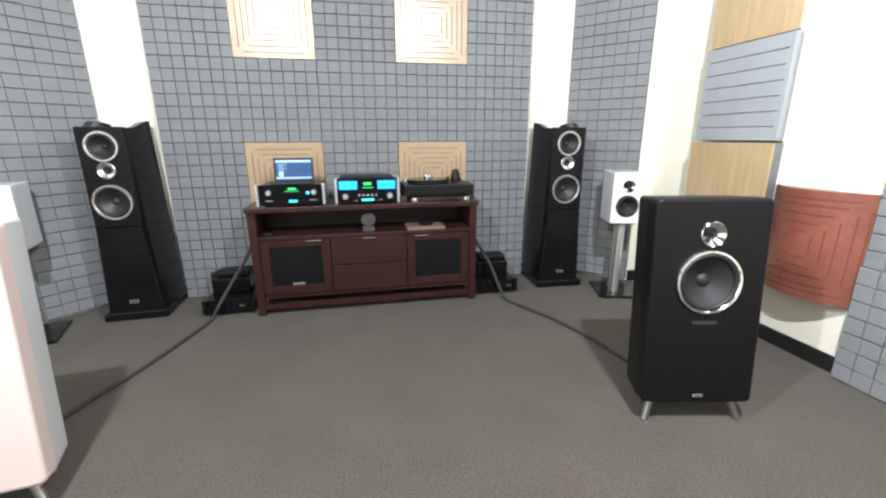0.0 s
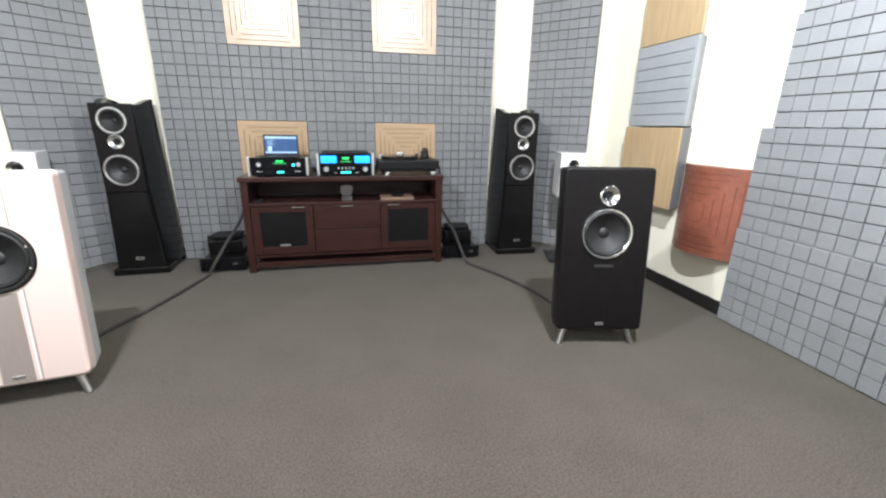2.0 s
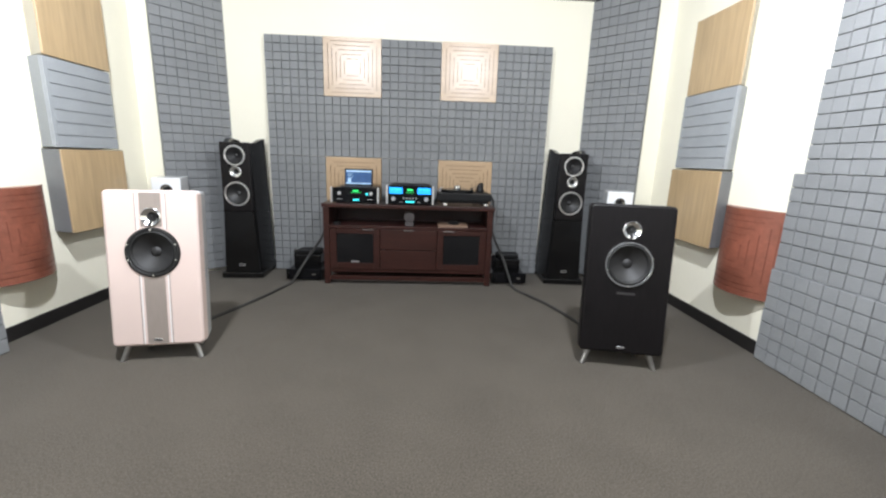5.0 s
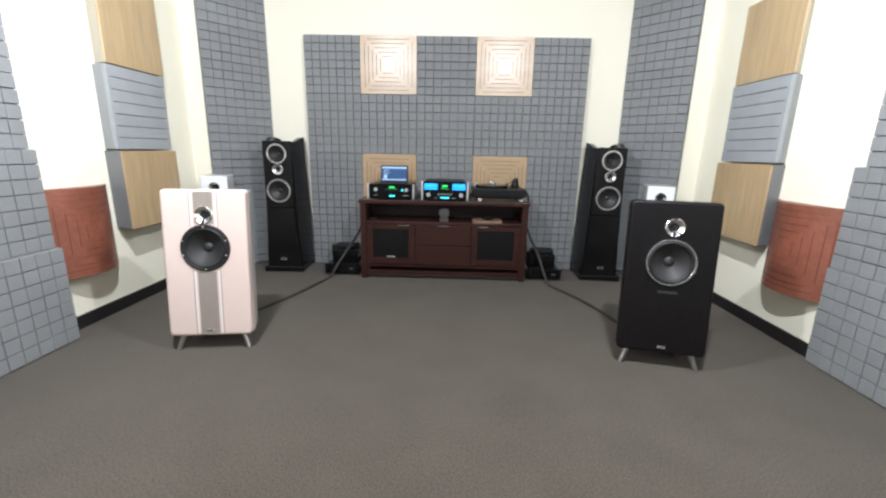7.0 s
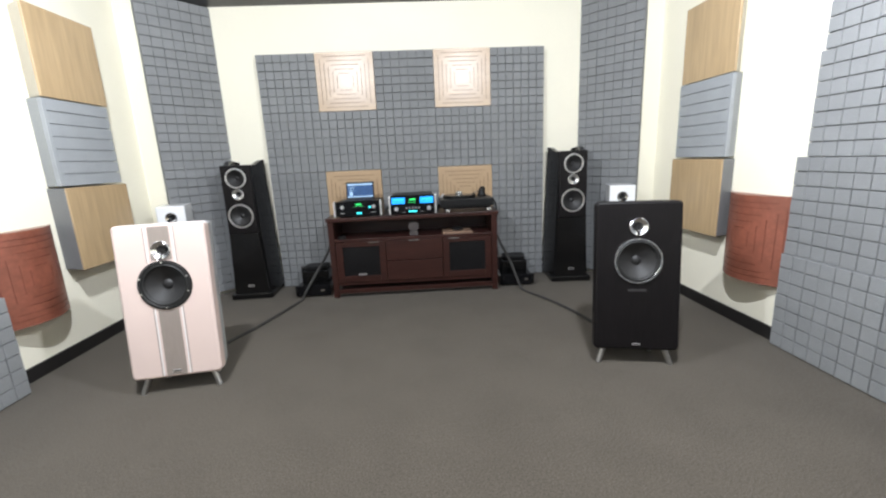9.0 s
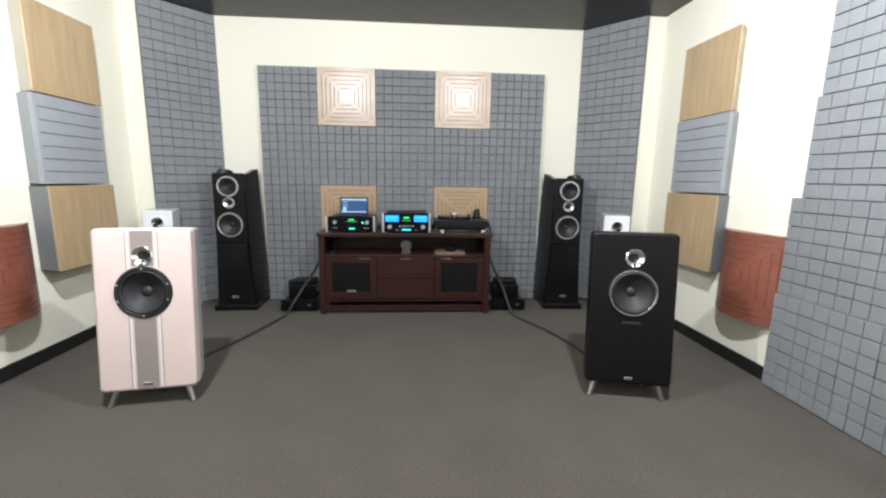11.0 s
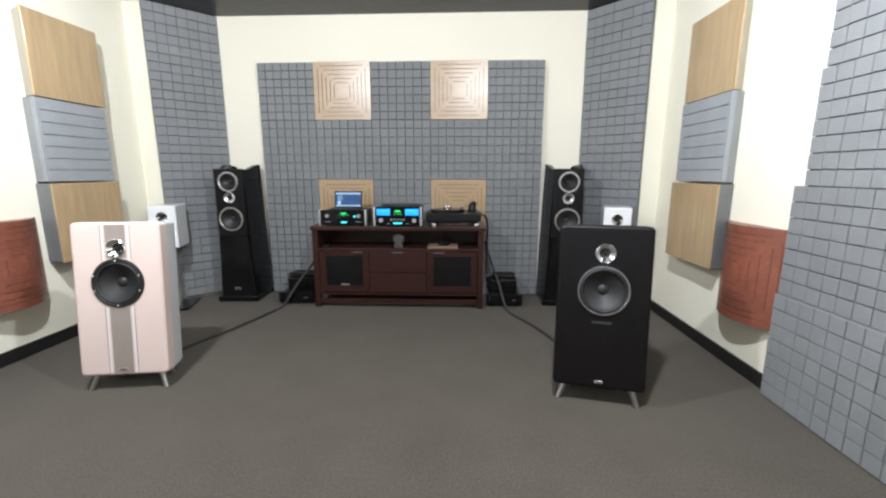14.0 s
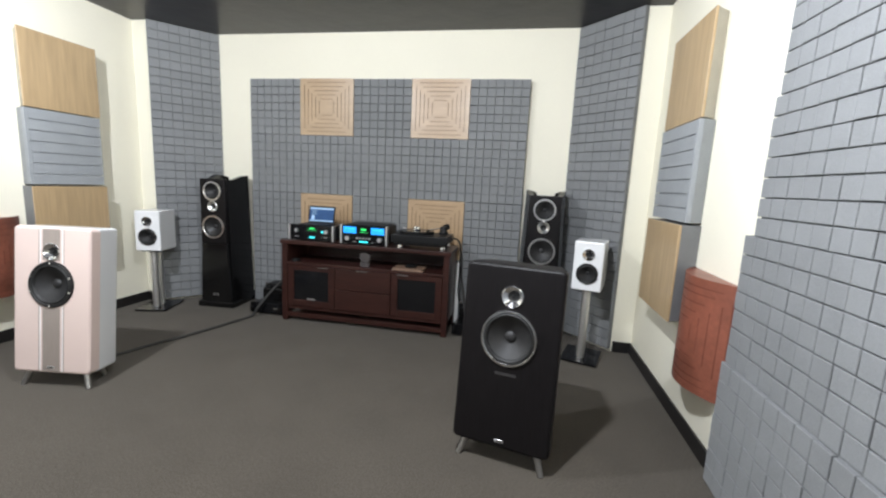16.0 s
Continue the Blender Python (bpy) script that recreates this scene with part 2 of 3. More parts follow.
        data.shape, data.size, data.energy, data.color = "DISK", 0.09, wash, (0.955, 1.0, 1.07)
        beam = new("wall_fill", data)
        beam.parent = lamp
        beam.matrix_basis = pose(0.055 * side, 0, -0.13, 0, -58 * side, 0)


for lamp_row in LAMPS:
    unseen_ceiling_lamp(*lamp_row)

# ---- acoustic foam ----
made = {}


def foam_mesh(w, h, nx, ny, thick, groove=0.02, gx=0.0046, gz=0.0056):
    """A foam tile cut into blocks, facing -y, its back at y = 0, its lower left corner at the origin."""
    key = (round(w, 3), round(h, 3), nx, ny, thick, gx)
    if key in made:
        return made[key]
    rnd = random.Random(len(made) + 5)
    verts, faces = [], []

    def quad_box(x0, x1, z0, z1, y0, y1, soft):
        n = len(verts)
        e = soft
        for y, i in ((y0, 0), (y1 + e, 0), (y1, e)):
            verts.extend([(x0 + i, y, z0 + i), (x1 - i, y, z0 + i), (x1 - i, y, z1 - i), (x0 + i, y, z1 - i)])
        for a in (0, 4):
            for k in range(4):
                faces.append((n + a + k, n + a + (k + 1) % 4, n + a + 4 + (k + 1) % 4, n + a + 4 + k))
        faces.append((n + 8, n + 9, n + 10, n + 11))
        return n

    n = quad_box(0.001, w - 0.001, 0.001, h - 0.001, 0, -(thick - groove), 0.001)
    faces.append((n + 3, n + 2, n + 1, n))
    cw, ch = w / nx, h / ny
    for i in range(nx):
        for j in range(ny):
            a, b, c, d = (rnd.uniform(-0.0008, 0.0008) for _ in range(4))
            quad_box(i * cw + gx / 2 + a, (i + 1) * cw - gx / 2 + b, j * ch + gz / 2 + c, (j + 1) * ch - gz / 2 + d,
                     -(thick - groove), -thick + rnd.uniform(-0.0015, 0.0015), 0.0022)
    me = bpy.data.meshes.new("foam_tile")
    me.from_pydata(verts, [], faces)
    me.update()
    made[key] = me
    return me


def foam_array(m, cols, rows, label, skip=(), name="acoustic_foam", thick=0.08, nx=7, ny=None, deep=None, start=None, gx=0.0046):
    """Tiles between the edges given in cols and rows, on the plane y = 0 of m."""
    ob = thing(name, m, label, "acoustic foam", "foam panels")
    for j, (z0, z1) in enumerate(zip(rows, rows[1:])):
        for i, (x0, x1) in enumerate(zip(cols, cols[1:])):
            if (i, j) in skip:
                continue
            t = deep[j] if deep else thick
            s = start[j] if start else 0
            n = ny or max(2, round((z1 - z0) / 0.0875))
            me = foam_mesh(x1 - x0, z1 - z0, nx, n, t, gx=gx)
            part("foam_tile", me, FOAM, ob, at=pose(x0 + s, 0, z0))
    return ob


FX = [-1.174, -0.577, 0.025, 0.650, 1.247, 1.826]
FZ = [0.004, 0.67, 1.280, 1.903, 2.484]
foam_array(pose(0, Y1, 0), FX, FZ, "large grey block-cut acoustic foam field on the front wall", skip={(1, 1), (3, 1), (1, 3), (3, 3)})
CZ = [0.03, 0.66, 1.28, 1.90, 2.50, CEIL - 0.004]
# cream fills added behind the traps, so that no dark gap shows beside them
for name, outline in (("corner_boxing_east", [(2.30, Y1), (2.715, 3.485), (X1, 3.485), (X1, Y1)]), ("corner_boxing_west", [(X0, Y1), (X0, 3.485), (-2.071, 3.485), (-1.656, Y1)])):
    bm = bmesh.new()
    foot, head = ([bm.verts.new((x, y, z)) for x, y in outline] for z in (0, CEIL))
    bm.faces.new(foot[::-1])
    bm.faces.new(head)
    for k in range(4):
        bm.faces.new((foot[k], foot[(k + 1) % 4], head[(k + 1) % 4], head[k]))
    bmesh.ops.recalc_face_normals(bm, faces=bm.faces[:])
    setting(name, bm, PAINT, "added cream fill that closes the dark gap behind a corner trap", "wall")
for name, x0, x1 in (("baseboard_corner_east", 2.735, X1 - 0.016), ("baseboard_corner_west", X0 + 0.016, -2.09)):
    setting(name, span(x0, x1, 3.469, 3.485, 0, 0.1, 0.004, 1), BLACK_TRIM, "black baseboard along the foot of the added corner fill", "baseboard")
# corner traps, standing diagonally
CW = 0.66
foam_array(pose(2.270, 3.956, 0, 0, 0, -47), [0, CW], CZ, "floor-to-ceiling grey foam corner trap set diagonally", thick=0.045, gx=0.0024)
foam_array(pose(-2.076, 3.474, 0, 0, 0, 47), [0, CW], CZ, "floor-to-ceiling grey foam corner trap set diagonally", thick=0.045, gx=0.0024)
SZ = [0.005, 0.652, 1.28, 1.89, 2.50]
# side fields, stepped in thickness
foam_array(pose(X1, 1.797, 0, 0, 0, -90), [0, 0.65, 1.30], SZ, "grey block-cut foam on the side wall, thicker towards the floor", deep=[0.056, 0.04, 0.036, 0.036], start=[0, 0.0, 0.06, 0.08])
foam_array(pose(X0, 1.765 - 1.30, 0, 0, 0, 90), [0, 0.65, 1.30], SZ, "grey block-cut foam on the side wall, thicker towards the floor", deep=[0.14, 0.105, 0.075, 0.075], start=[0, -0.01, -0.02, -0.02])


# ---- slotted wood diffusers ----
def slotted(w, h, slots, depth, thick, bend=None):
    """A board with slots cut into it, facing -y, centred on the origin, back at y = 0. Slot faces carry the second
    material, which paints in the recess shade.
    """
    xs = sorted({-w / 2, w / 2} | {round(v, 4) for s in slots for v in s[:2]})
    zs = sorted({-h / 2, h / 2} | {round(v, 4) for s in slots for v in s[2:]})
    if bend:
        xs = sorted(set(xs) | {round(-w / 2 + w * k / 28, 4) for k in range(29)})
        xs[0], xs[-1] = -w / 2, w / 2
    bm = bmesh.new()
    cache = {}

    def vert(x, y, z):
        key = (round(x, 4), round(y, 4), round(z, 4))
        if key not in cache:
            cache[key] = bm.verts.new((x, y - (bend(x) if bend else 0), z))
        return cache[key]

    def level(i, j):
        if not (0 <= i < len(xs) - 1 and 0 <= j < len(zs) - 1):
            return 0.0
        x, z = (xs[i] + xs[i + 1]) / 2, (zs[j] + zs[j + 1]) / 2
        return -thick + depth if any(s[0] < x < s[1] and s[2] < z < s[3] for s in slots) else -thick

    def wall(p, q, a, b, dark):
        if abs(a - b) > 1e-6:
            f = bm.faces.new((vert(p[0], a, p[1]), vert(q[0], a, q[1]), vert(q[0], b, q[1]), vert(p[0], b, p[1])))
            f.material_index = 1 if dark else 0

    for i in range(len(xs)):
        for j in range(len(zs)):
            a = level(i, j)
            if i < len(xs) - 1 and j < len(zs) - 1:
                f = bm.faces.new((vert(xs[i], a, zs[j]), vert(xs[i + 1], a, zs[j]), vert(xs[i + 1], a, zs[j + 1]), vert(xs[i], a, zs[j + 1])))
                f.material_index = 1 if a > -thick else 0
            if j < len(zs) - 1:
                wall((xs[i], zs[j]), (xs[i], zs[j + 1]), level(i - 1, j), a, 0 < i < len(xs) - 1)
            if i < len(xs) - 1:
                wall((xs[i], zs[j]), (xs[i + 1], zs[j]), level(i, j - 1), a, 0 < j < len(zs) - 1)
    bmesh.ops.recalc_face_normals(bm, faces=bm.faces[:])
    return bm


def ring_slots(radii, wide, short):
    """Four slots a ring, which stop short of the corners."""
    out = []
    for r in radii:
        e = r - short * (0.5 + r * 2)
        out += [(-e, e, r - wide / 2, r + wide / 2), (-e, e, -r - wide / 2, -r + wide / 2), (-r - wide / 2, -r + wide / 2, -e, e), (r - wide / 2, r + wide / 2, -e, e)]
    return [tuple(round(v, 4) for v in s) for s in out]


def wood_diffuser(x0, x1, z0, z1, label):
    ob = thing("wood_diffuser", pose((x0 + x1) / 2, Y1, (z0 + z1) / 2), label, "wall panel", "slotted wood panels")
    w, h = x1 - x0 - 0.004, z1 - z0 - 0.004
    part("backing_box", span(-w / 2 + 0.004, w / 2 - 0.004, -0.065, 0, -h / 2 + 0.004, h / 2 - 0.004), FOAM, ob)
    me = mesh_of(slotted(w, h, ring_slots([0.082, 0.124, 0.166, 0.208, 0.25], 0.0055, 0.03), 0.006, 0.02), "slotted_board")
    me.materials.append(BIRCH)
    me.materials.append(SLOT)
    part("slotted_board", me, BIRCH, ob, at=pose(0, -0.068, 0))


for i in (1, 3):
    for j in (1, 3):
        wood_diffuser(FX[i], FX[i + 1], FZ[j], FZ[j + 1], "square birch panel with concentric slots above the console" if j == 3 else "square birch panel with concentric slots, behind the console")


# ---- side wall panels ----
def side_stack(side, wall_x):
    """Oak over foam over a deep oak-faced box. side: 1 for the east wall, -1 for the west wall."""
    m = pose(wall_x, 0, 0, 0, 0, -90 * side)
    s = -side  # local x runs along -y for the east wall, +y for the west wall
    a, b = (2.965, 2.34) if side == 1 else (2.955, 2.35)
    deep_top, deep_mid, deep_low = (0.10, 0.108, 0.14) if side == 1 else (0.15, 0.14, 0.18)

    def rng(p, q):
        return (min(s * p, s * q), max(s * p, s * q))

    def core(w, front, z0, z1, inset):
        """A block against the wall whose outer side slopes in towards the wall."""
        bm = span(-w, w, front, 0, z0, z1, 0.003, 1)
        for v in bm.verts:
            if v.co.x * side > 0:
                v.co.x -= side * inset * (1 - v.co.y / front)
        return bm

    x0, x1 = rng(a, b)
    top = thing("upper_acoustic_panel", m @ pose((x0 + x1) / 2, 0, 2.2), "flat oak-veneered acoustic panel high on the side wall", "wall panel", "oak panels")
    w = (x1 - x0) / 2
    part("face_board", span(-w, w, -deep_top, -deep_top + 0.015, -0.297, 0.305, 0.002, 1), OAK, top)
    part("core", core(w - 0.003, -deep_top + 0.0152, -0.294, 0.302, 0.075), LINEN, top, "pale fabric-wrapped sides")
    mid = thing("slatted_foam_panel", m @ pose((x0 + x1) / 2, 0, 1.285), "pale grey foam panel with horizontal grooves", "acoustic foam", "slatted foam")
    part("backing", core(w, -deep_mid + 0.026, 0.001, 0.612, 0.045), PALE_FOAM, mid)
    end = side * (w - 0.028)
    for k in range(7):
        z = 0.613 * k / 7
        part("slat", span(min(-side * w, end), max(-side * w, end), -deep_mid + 0.001 * (k % 2), -deep_mid + 0.0255, z + 0.0024, z + 0.0875 - 0.0024, 0.0012, 1), PALE_FOAM, mid)
    part("end_strip", span(min(end, side * w), max(end, side * w), -deep_mid, -deep_mid + 0.0255, 0.002, 0.611, 0.0015, 1), PALE_FOAM, mid)
    x0, x1 = rng(a - 0.01, b - 0.02)
    w = (x1 - x0) / 2
    low = thing("oak_faced_box", m @ pose((x0 + x1) / 2, 0, 0.968), "deep grey box panel with an oak-veneered face", "wall panel", "oak panels")
    part("face_board", span(-w, w, -deep_low, -deep_low + 0.013, -0.3, 0.305, 0.002, 1), OAK, low)
    part("core", core(w - 0.002, -deep_low + 0.0132, -0.298, 0.303, 0.05), FOAM, low)
    # bowed terracotta diffuser
    c = 2.075 if side == 1 else 2.045
    bow = thing("bowed_diffuser", m @ pose(s * c, 0, 0.714), "bowed terracotta diffuser with carved concentric slots", "wall panel", "bowed diffusers")
    sag, half = 0.125, 0.275

    def bend(x):
        return sag * (1 - (x / half) ** 2)

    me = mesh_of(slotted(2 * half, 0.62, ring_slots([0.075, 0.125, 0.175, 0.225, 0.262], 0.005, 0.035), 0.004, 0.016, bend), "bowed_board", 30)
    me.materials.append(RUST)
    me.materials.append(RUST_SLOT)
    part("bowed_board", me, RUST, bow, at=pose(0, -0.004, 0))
    for z, flip in ((0.305, False), (-0.305, True)):
        cap = bmesh.new()
        ring = [cap.verts.new((half * k / 14, -bend(half * k / 14) - 0.006, z)) for k in range(-14, 15)]
        ring += [cap.verts.new((half, -0.001, z)), cap.verts.new((-half, -0.001, z))]
        cap.faces.new(ring[::-1] if flip else ring)
        part("end_cap", cap, RUST, bow)


side_stack(1, X1)
side_stack(-1, X0)


# ---- loudspeaker drivers ----
def plate(x0, x1, z0, z1, y0, thick, holes, corner=0.02, soft=0.008, skin=True):
    """A front plate facing -y at y0, with round corners and round holes (x, z, r) through it."""
    bm = bmesh.new()

    def outline(inset, y):
        r = max(corner - inset, 0.002)
        pts = []
        for cx, cz, a0 in ((x1 - corner, z1 - corner, 0), (x0 + corner, z1 - corner, 90), (x0 + corner, z0 + corner, 180), (x1 - corner, z0 + corner, 270)):
            for k in range(6):
                a = radians(a0 + 18 * k)
                pts.append(bm.verts.new((cx + r * math.cos(a), y, cz + r * math.sin(a))))
        return pts

    def loop(pts):
        return [bm.edges.new((p, q)) for p, q in zip(pts, pts[1:] + pts[:1])]

    def bridge(a, b):
        n = len(a)
        for k in range(n):
            bm.faces.new((a[k], a[(k + 1) % n], b[(k + 1) % n], b[k]))

    face = outline(soft + 0.002, y0)
    mids = [face, outline(soft, y0)] + [outline(soft * (1 - math.sin(radians(q))), y0 + soft * (1 - math.cos(radians(q)))) for q in (30, 60, 90)] + [outline(0, y0 + thick)]
    edges = loop(face)
    rims = []
    for x, z, r in holes:
        ring = [bm.verts.new((x + r * math.cos(2 * math.pi * k / 48), y0, z + r * math.sin(2 * math.pi * k / 48))) for k in range(48)]
        edges += loop(ring)
        rims.append((ring, [bm.verts.new((v.co.x, y0 + thick, v.co.z)) for v in ring]))
    bmesh.ops.triangle_fill(bm, use_beauty=True, use_dissolve=False, edges=edges, normal=(0, -1, 0))
    for a, b in zip(mids, mids[1:]):
        bridge(a, b)
    for a, b in rims:
        bridge(a, b)
    bmesh.ops.recalc_face_normals(bm, faces=bm.faces[:])
    return bm


def driver(parent, r, x, y, z, ring_mat=CHROME, studs=True, ring=0.014):
    """A cone driver facing -y: a bright ring, a rubber surround, a dished cone and a dust cap."""
    m = pose(x, y, z)
    w = part("woofer", lathe([(r - ring, -0.004), (r - ring - 0.004, -0.012), (r - ring - 0.012, -0.014), (r - ring - 0.02, -0.006), (r - ring - 0.022, 0.002)], seg=48), RUBBER, parent, "black rubber surround", 60, m)
    part("trim_ring", lathe([(r, 0.002), (r, -0.009), (r - 0.003, -0.013), (r - ring + 0.003, -0.013), (r - ring - 0.001, -0.009), (r - ring - 0.001, 0.002)], seg=48), ring_mat, w, "bright chrome ring", 40)
    c = r - ring - 0.021
    part("cone", lathe([(c, 0.001), (c * 0.75, 0.016), (c * 0.5, 0.030), (c * 0.27, 0.041)], seg=48), CONE, w, "dark paper cone", 60)
    part("dust_cap", lathe([(c * 0.28, 0.0405), (c * 0.25, 0.034), (c * 0.15, 0.029), (0, 0.027)], seg=32), CONE, w, "", 60)
    if studs:
        for a in (20, 90, 160, 200, 270, 340):
            part("screw", lathe([(0.006, -0.012), (0.006, -0.0155), (0, -0.0165)], seg=10, centre=((r - ring / 2) * math.cos(radians(a)), 0, (r - ring / 2) * math.sin(radians(a)))), CHROME, w)
    return w


def tweeter(parent, r, x, y, z, mat=CHROME):
    """A small horn tweeter with a flared chrome plate and a dark throat."""
    t = part("tweeter", lathe([(r, 0.001), (r, -0.006), (r * 0.93, -0.009), (r * 0.62, 0.004), (r * 0.45, 0.012)], seg=40), mat, parent, "flared chrome tweeter plate", 50, pose(x, y, z))
    part("throat", lathe([(r * 0.47, 0.0095), (r * 0.3, 0.015), (0, 0.017)], seg=28), RUBBER, t, "", 50)
    part("phase_plug", lathe([(r * 0.14, 0.016), (r * 0.13, 0.004), (0, -0.001)], seg=20), BLACK_PLASTIC, t, "", 50)


def badge(parent, x, y, z, w=0.045, h=0.014):
    b = part("badge", box(x, y - 0.0015, z, w, 0.003, h, 0.001, 1), SILVER, parent, "small silver maker's badge")
    part("mark", box(x, y - 0.0034, z, w * 0.7, 0.0008, h * 0.4), BLACK_PLASTIC, b)


# ---- big standmount speakers on splayed feet ----
def floor_speaker(m, label, white):
    lean = pose(0, 0, 0, -6)  # the cabinet leans back on its feet
    ob = thing("floor_speaker", m @ lean, label, "loudspeaker", "large speakers")
    w, d, z0, z1 = 0.517, 0.27, 0.09, 1.05
    f = -d / 2
    body = WHITE_GLOSS if white else SATIN_BLACK
    wz, tz = (0.675, 0.888) if white else (0.673, 0.889)
    case = span(-w / 2, w / 2, f + 0.05, d / 2, z0, z1, 0.022, 4)
    for v in case.verts:
        v.co.x *= 1 - 0.22 * max(0.0, v.co.y - f - 0.05) / d  # narrower towards the back
    part("cabinet", case, body, ob, smooth=40)
    front = WARM_REFLECTION if white else SATIN_BLACK
    baffle = part("baffle", plate(-w / 2 + 0.002, w / 2 - 0.002, z0 + 0.002, z1 - 0.002, f, 0.075, [(0, wz, 0.139), (0, tz, 0.05)], 0.028, 0.016), front, ob, "white front baffle with warm reflection in its colour" if white else "", 35)
    if white:
        part("stripe", span(-0.058, 0.058, f - 0.0015, f + 0.004, z0 + 0.016, wz - 0.154), GREIGE, baffle, "grey-beige centre stripe")
        part("stripe", plate(-0.058, 0.058, wz + 0.1535, z1 - 0.016, f - 0.0015, 0.0055, [(0, tz, 0.051)], 0.003, 0.0008), GREIGE, baffle, "grey-beige centre stripe")
        for s in (-1, 1):
            for a, b in ((z0 + 0.016, wz - 0.138), (wz + 0.138, z1 - 0.016)):
                part("inlay_line", span(s * 0.074 - 0.0028, s * 0.074 + 0.0028, f - 0.0012, f + 0.004, a, b), WHITE_GLOSS, baffle, "thin bright inlay line")
                part("inlay_line", span(s * 0.083 - 0.0022, s * 0.083 + 0.0022, f - 0.001, f + 0.004, a, b), GREIGE, baffle, "thin grey inlay line")
    driver(ob, 0.146, 0, f, wz, RUBBER if white else CHROME, True, 0.015)
    if white:
        part("rim", lathe([(0.152, 0.001), (0.152, -0.004), (0.145, -0.006), (0.145, 0.001)], seg=48, centre=(0, f, wz)), BLACK_PLASTIC, ob, "thin dark rim")
    tweeter(ob, 0.056, 0, f, tz)
    badge(ob, 0.0, f - 0.002, 0.132)
    if not white:
        part("lettering_bar", box(0, f - 0.0006, 0.485, 0.11, 0.0012, 0.014), material("dim_grey_print", (0.035, 0.033, 0.033), 0.4), ob, "faint grey lettering bar")
    for sx in (-1, 1):
        for sy in (-1, 1):
            a = Vector((sx * (w / 2 - (0.075 if sy < 0 else 0.13)), sy * (d / 2 - 0.06), z0 + 0.014))
            b = lean.inverted() @ Vector((sx * (w / 2 - (0.035 if sy < 0 else 0.1)), sy * (d / 2 - 0.035), 0.0))
            part("foot", rod(b, a, 0.015, 0.02), FOOT_METAL, ob, "tapered steel foot")
    return ob


floor_speaker(pose(-1.137, 1.785, 0, 0, 0, 8.5), "large white speaker, baffle coloured by warm reflection, grey stripe", True)
floor_speaker(pose(1.813, 1.745, 0, 0, 0, -12), "large black ash speaker with chrome driver ring", False)


# ---- tower speakers ----
def tower_speaker(m, label):
    ob = thing("tower_speaker", m, label, "loudspeaker", "tower speakers")
    front, back = -0.145, 0.215

    def half(y, z):
        t = (y - front) / (back - front)
        grow = 0.002 + 0.044 * (1 - z / 1.4)
        return (0.137 + 0.05 * math.sin(min(1.0, t * 1.1) * math.pi * 0.5)) * (1 if t < 0.8 else 1 - 0.25 * ((t - 0.8) / 0.2) ** 2) + grow

    ys = [front + (back - front) * k / 16 for k in range(17)]

    def top(y):
        t = (y - front) / (back - front)
        s = min(1, max(0, (t - 0.15) / 0.6))
        return 1.386 + 0.052 * (s * s * (3 - 2 * s)) - 0.02 * max(0.0, (t - 0.8) / 0.2) ** 2

    bm = bmesh.new()
    levels = []
    for k in range(13):
        f = k / 12
        right, left = [], []
        for y in ys:
            z = 0.055 + 1.331 * f
            h = half(y, z)
            right.append(bm.verts.new((h, y, z)))
            left.append(bm.verts.new((-h, y, z)))
        levels.append((right, left))
    n = len(ys)
    for (r0, l0), (r1, l1) in zip(levels, levels[1:]):
        for j in range(n - 1):
            bm.faces.new((r0[j], r0[j + 1], r1[j + 1], r1[j]))
            bm.faces.new((l0[j + 1], l0[j], l1[j], l1[j + 1]))
        bm.faces.new((l0[0], r0[0], r1[0], l1[0]))
        bm.faces.new((r0[-1], l0[-1], l1[-1], r1[-1]))
    for (r, l), up in ((levels[-1], True), (levels[0], False)):
        for j in range(n - 1):
            q = (l[j], r[j], r[j + 1], l[j + 1])
            bm.faces.new(q if up else q[::-1])
    part("cabinet", bm, GLOSS_BLACK, ob, "gloss black lacquered cabinet", 40)
    for sx in (-1, 1):
        fin = bmesh.new()
        rings = []
        for y in ys[2:]:
            h, z = half(y, 1.39), top(y)
            rings.append([fin.verts.new((sx * x, y, v)) for x, v in ((h - 0.001, 1.376), (h - 0.001, z - 0.004), (h - 0.005, z), (h - 0.05, z - 0.004), (h - 0.062, 1.376))])
        for p, q in zip(rings, rings[1:]):
            for k in range(5):
                fin.faces.new((p[k], p[(k + 1) % 5], q[(k + 1) % 5], q[k]))
        fin.faces.new(rings[0])
        fin.faces.new(rings[-1][::-1])
        bmesh.ops.recalc_face_normals(fin, faces=fin.faces[:])
        part("side_fin", fin, GLOSS_BLACK, ob, "gloss black fin sweeping up to the back", 40)
    f = front - 0.045
    part("upper_baffle", plate(-0.143, 0.143, 0.705, 1.39, f, 0.046, [(0, 1.262, 0.093), (0, 1.102, 0.049), (0, 0.884, 0.115)], 0.012, 0.008), SATIN_BLACK, ob, "satin black upper baffle")
    low = bmesh.new()
    ring = [[low.verts.new((sx * (0.144 + 0.03 * (0.703 - z) / 0.645 - c), y, z)) for sx in (-1, 1)] for z in (0.058, 0.703) for y, c in ((f, 0.006), (f + 0.006, 0.0), (f + 0.046, 0.0))]
    b, t = ring[:3], ring[3:]
    for k in range(2):
        low.faces.new((b[k][0], b[k + 1][0], t[k + 1][0], t[k][0]))
        low.faces.new((b[k + 1][1], b[k][1], t[k][1], t[k + 1][1]))
    low.faces.new((b[0][1], b[0][0], t[0][0], t[0][1]))
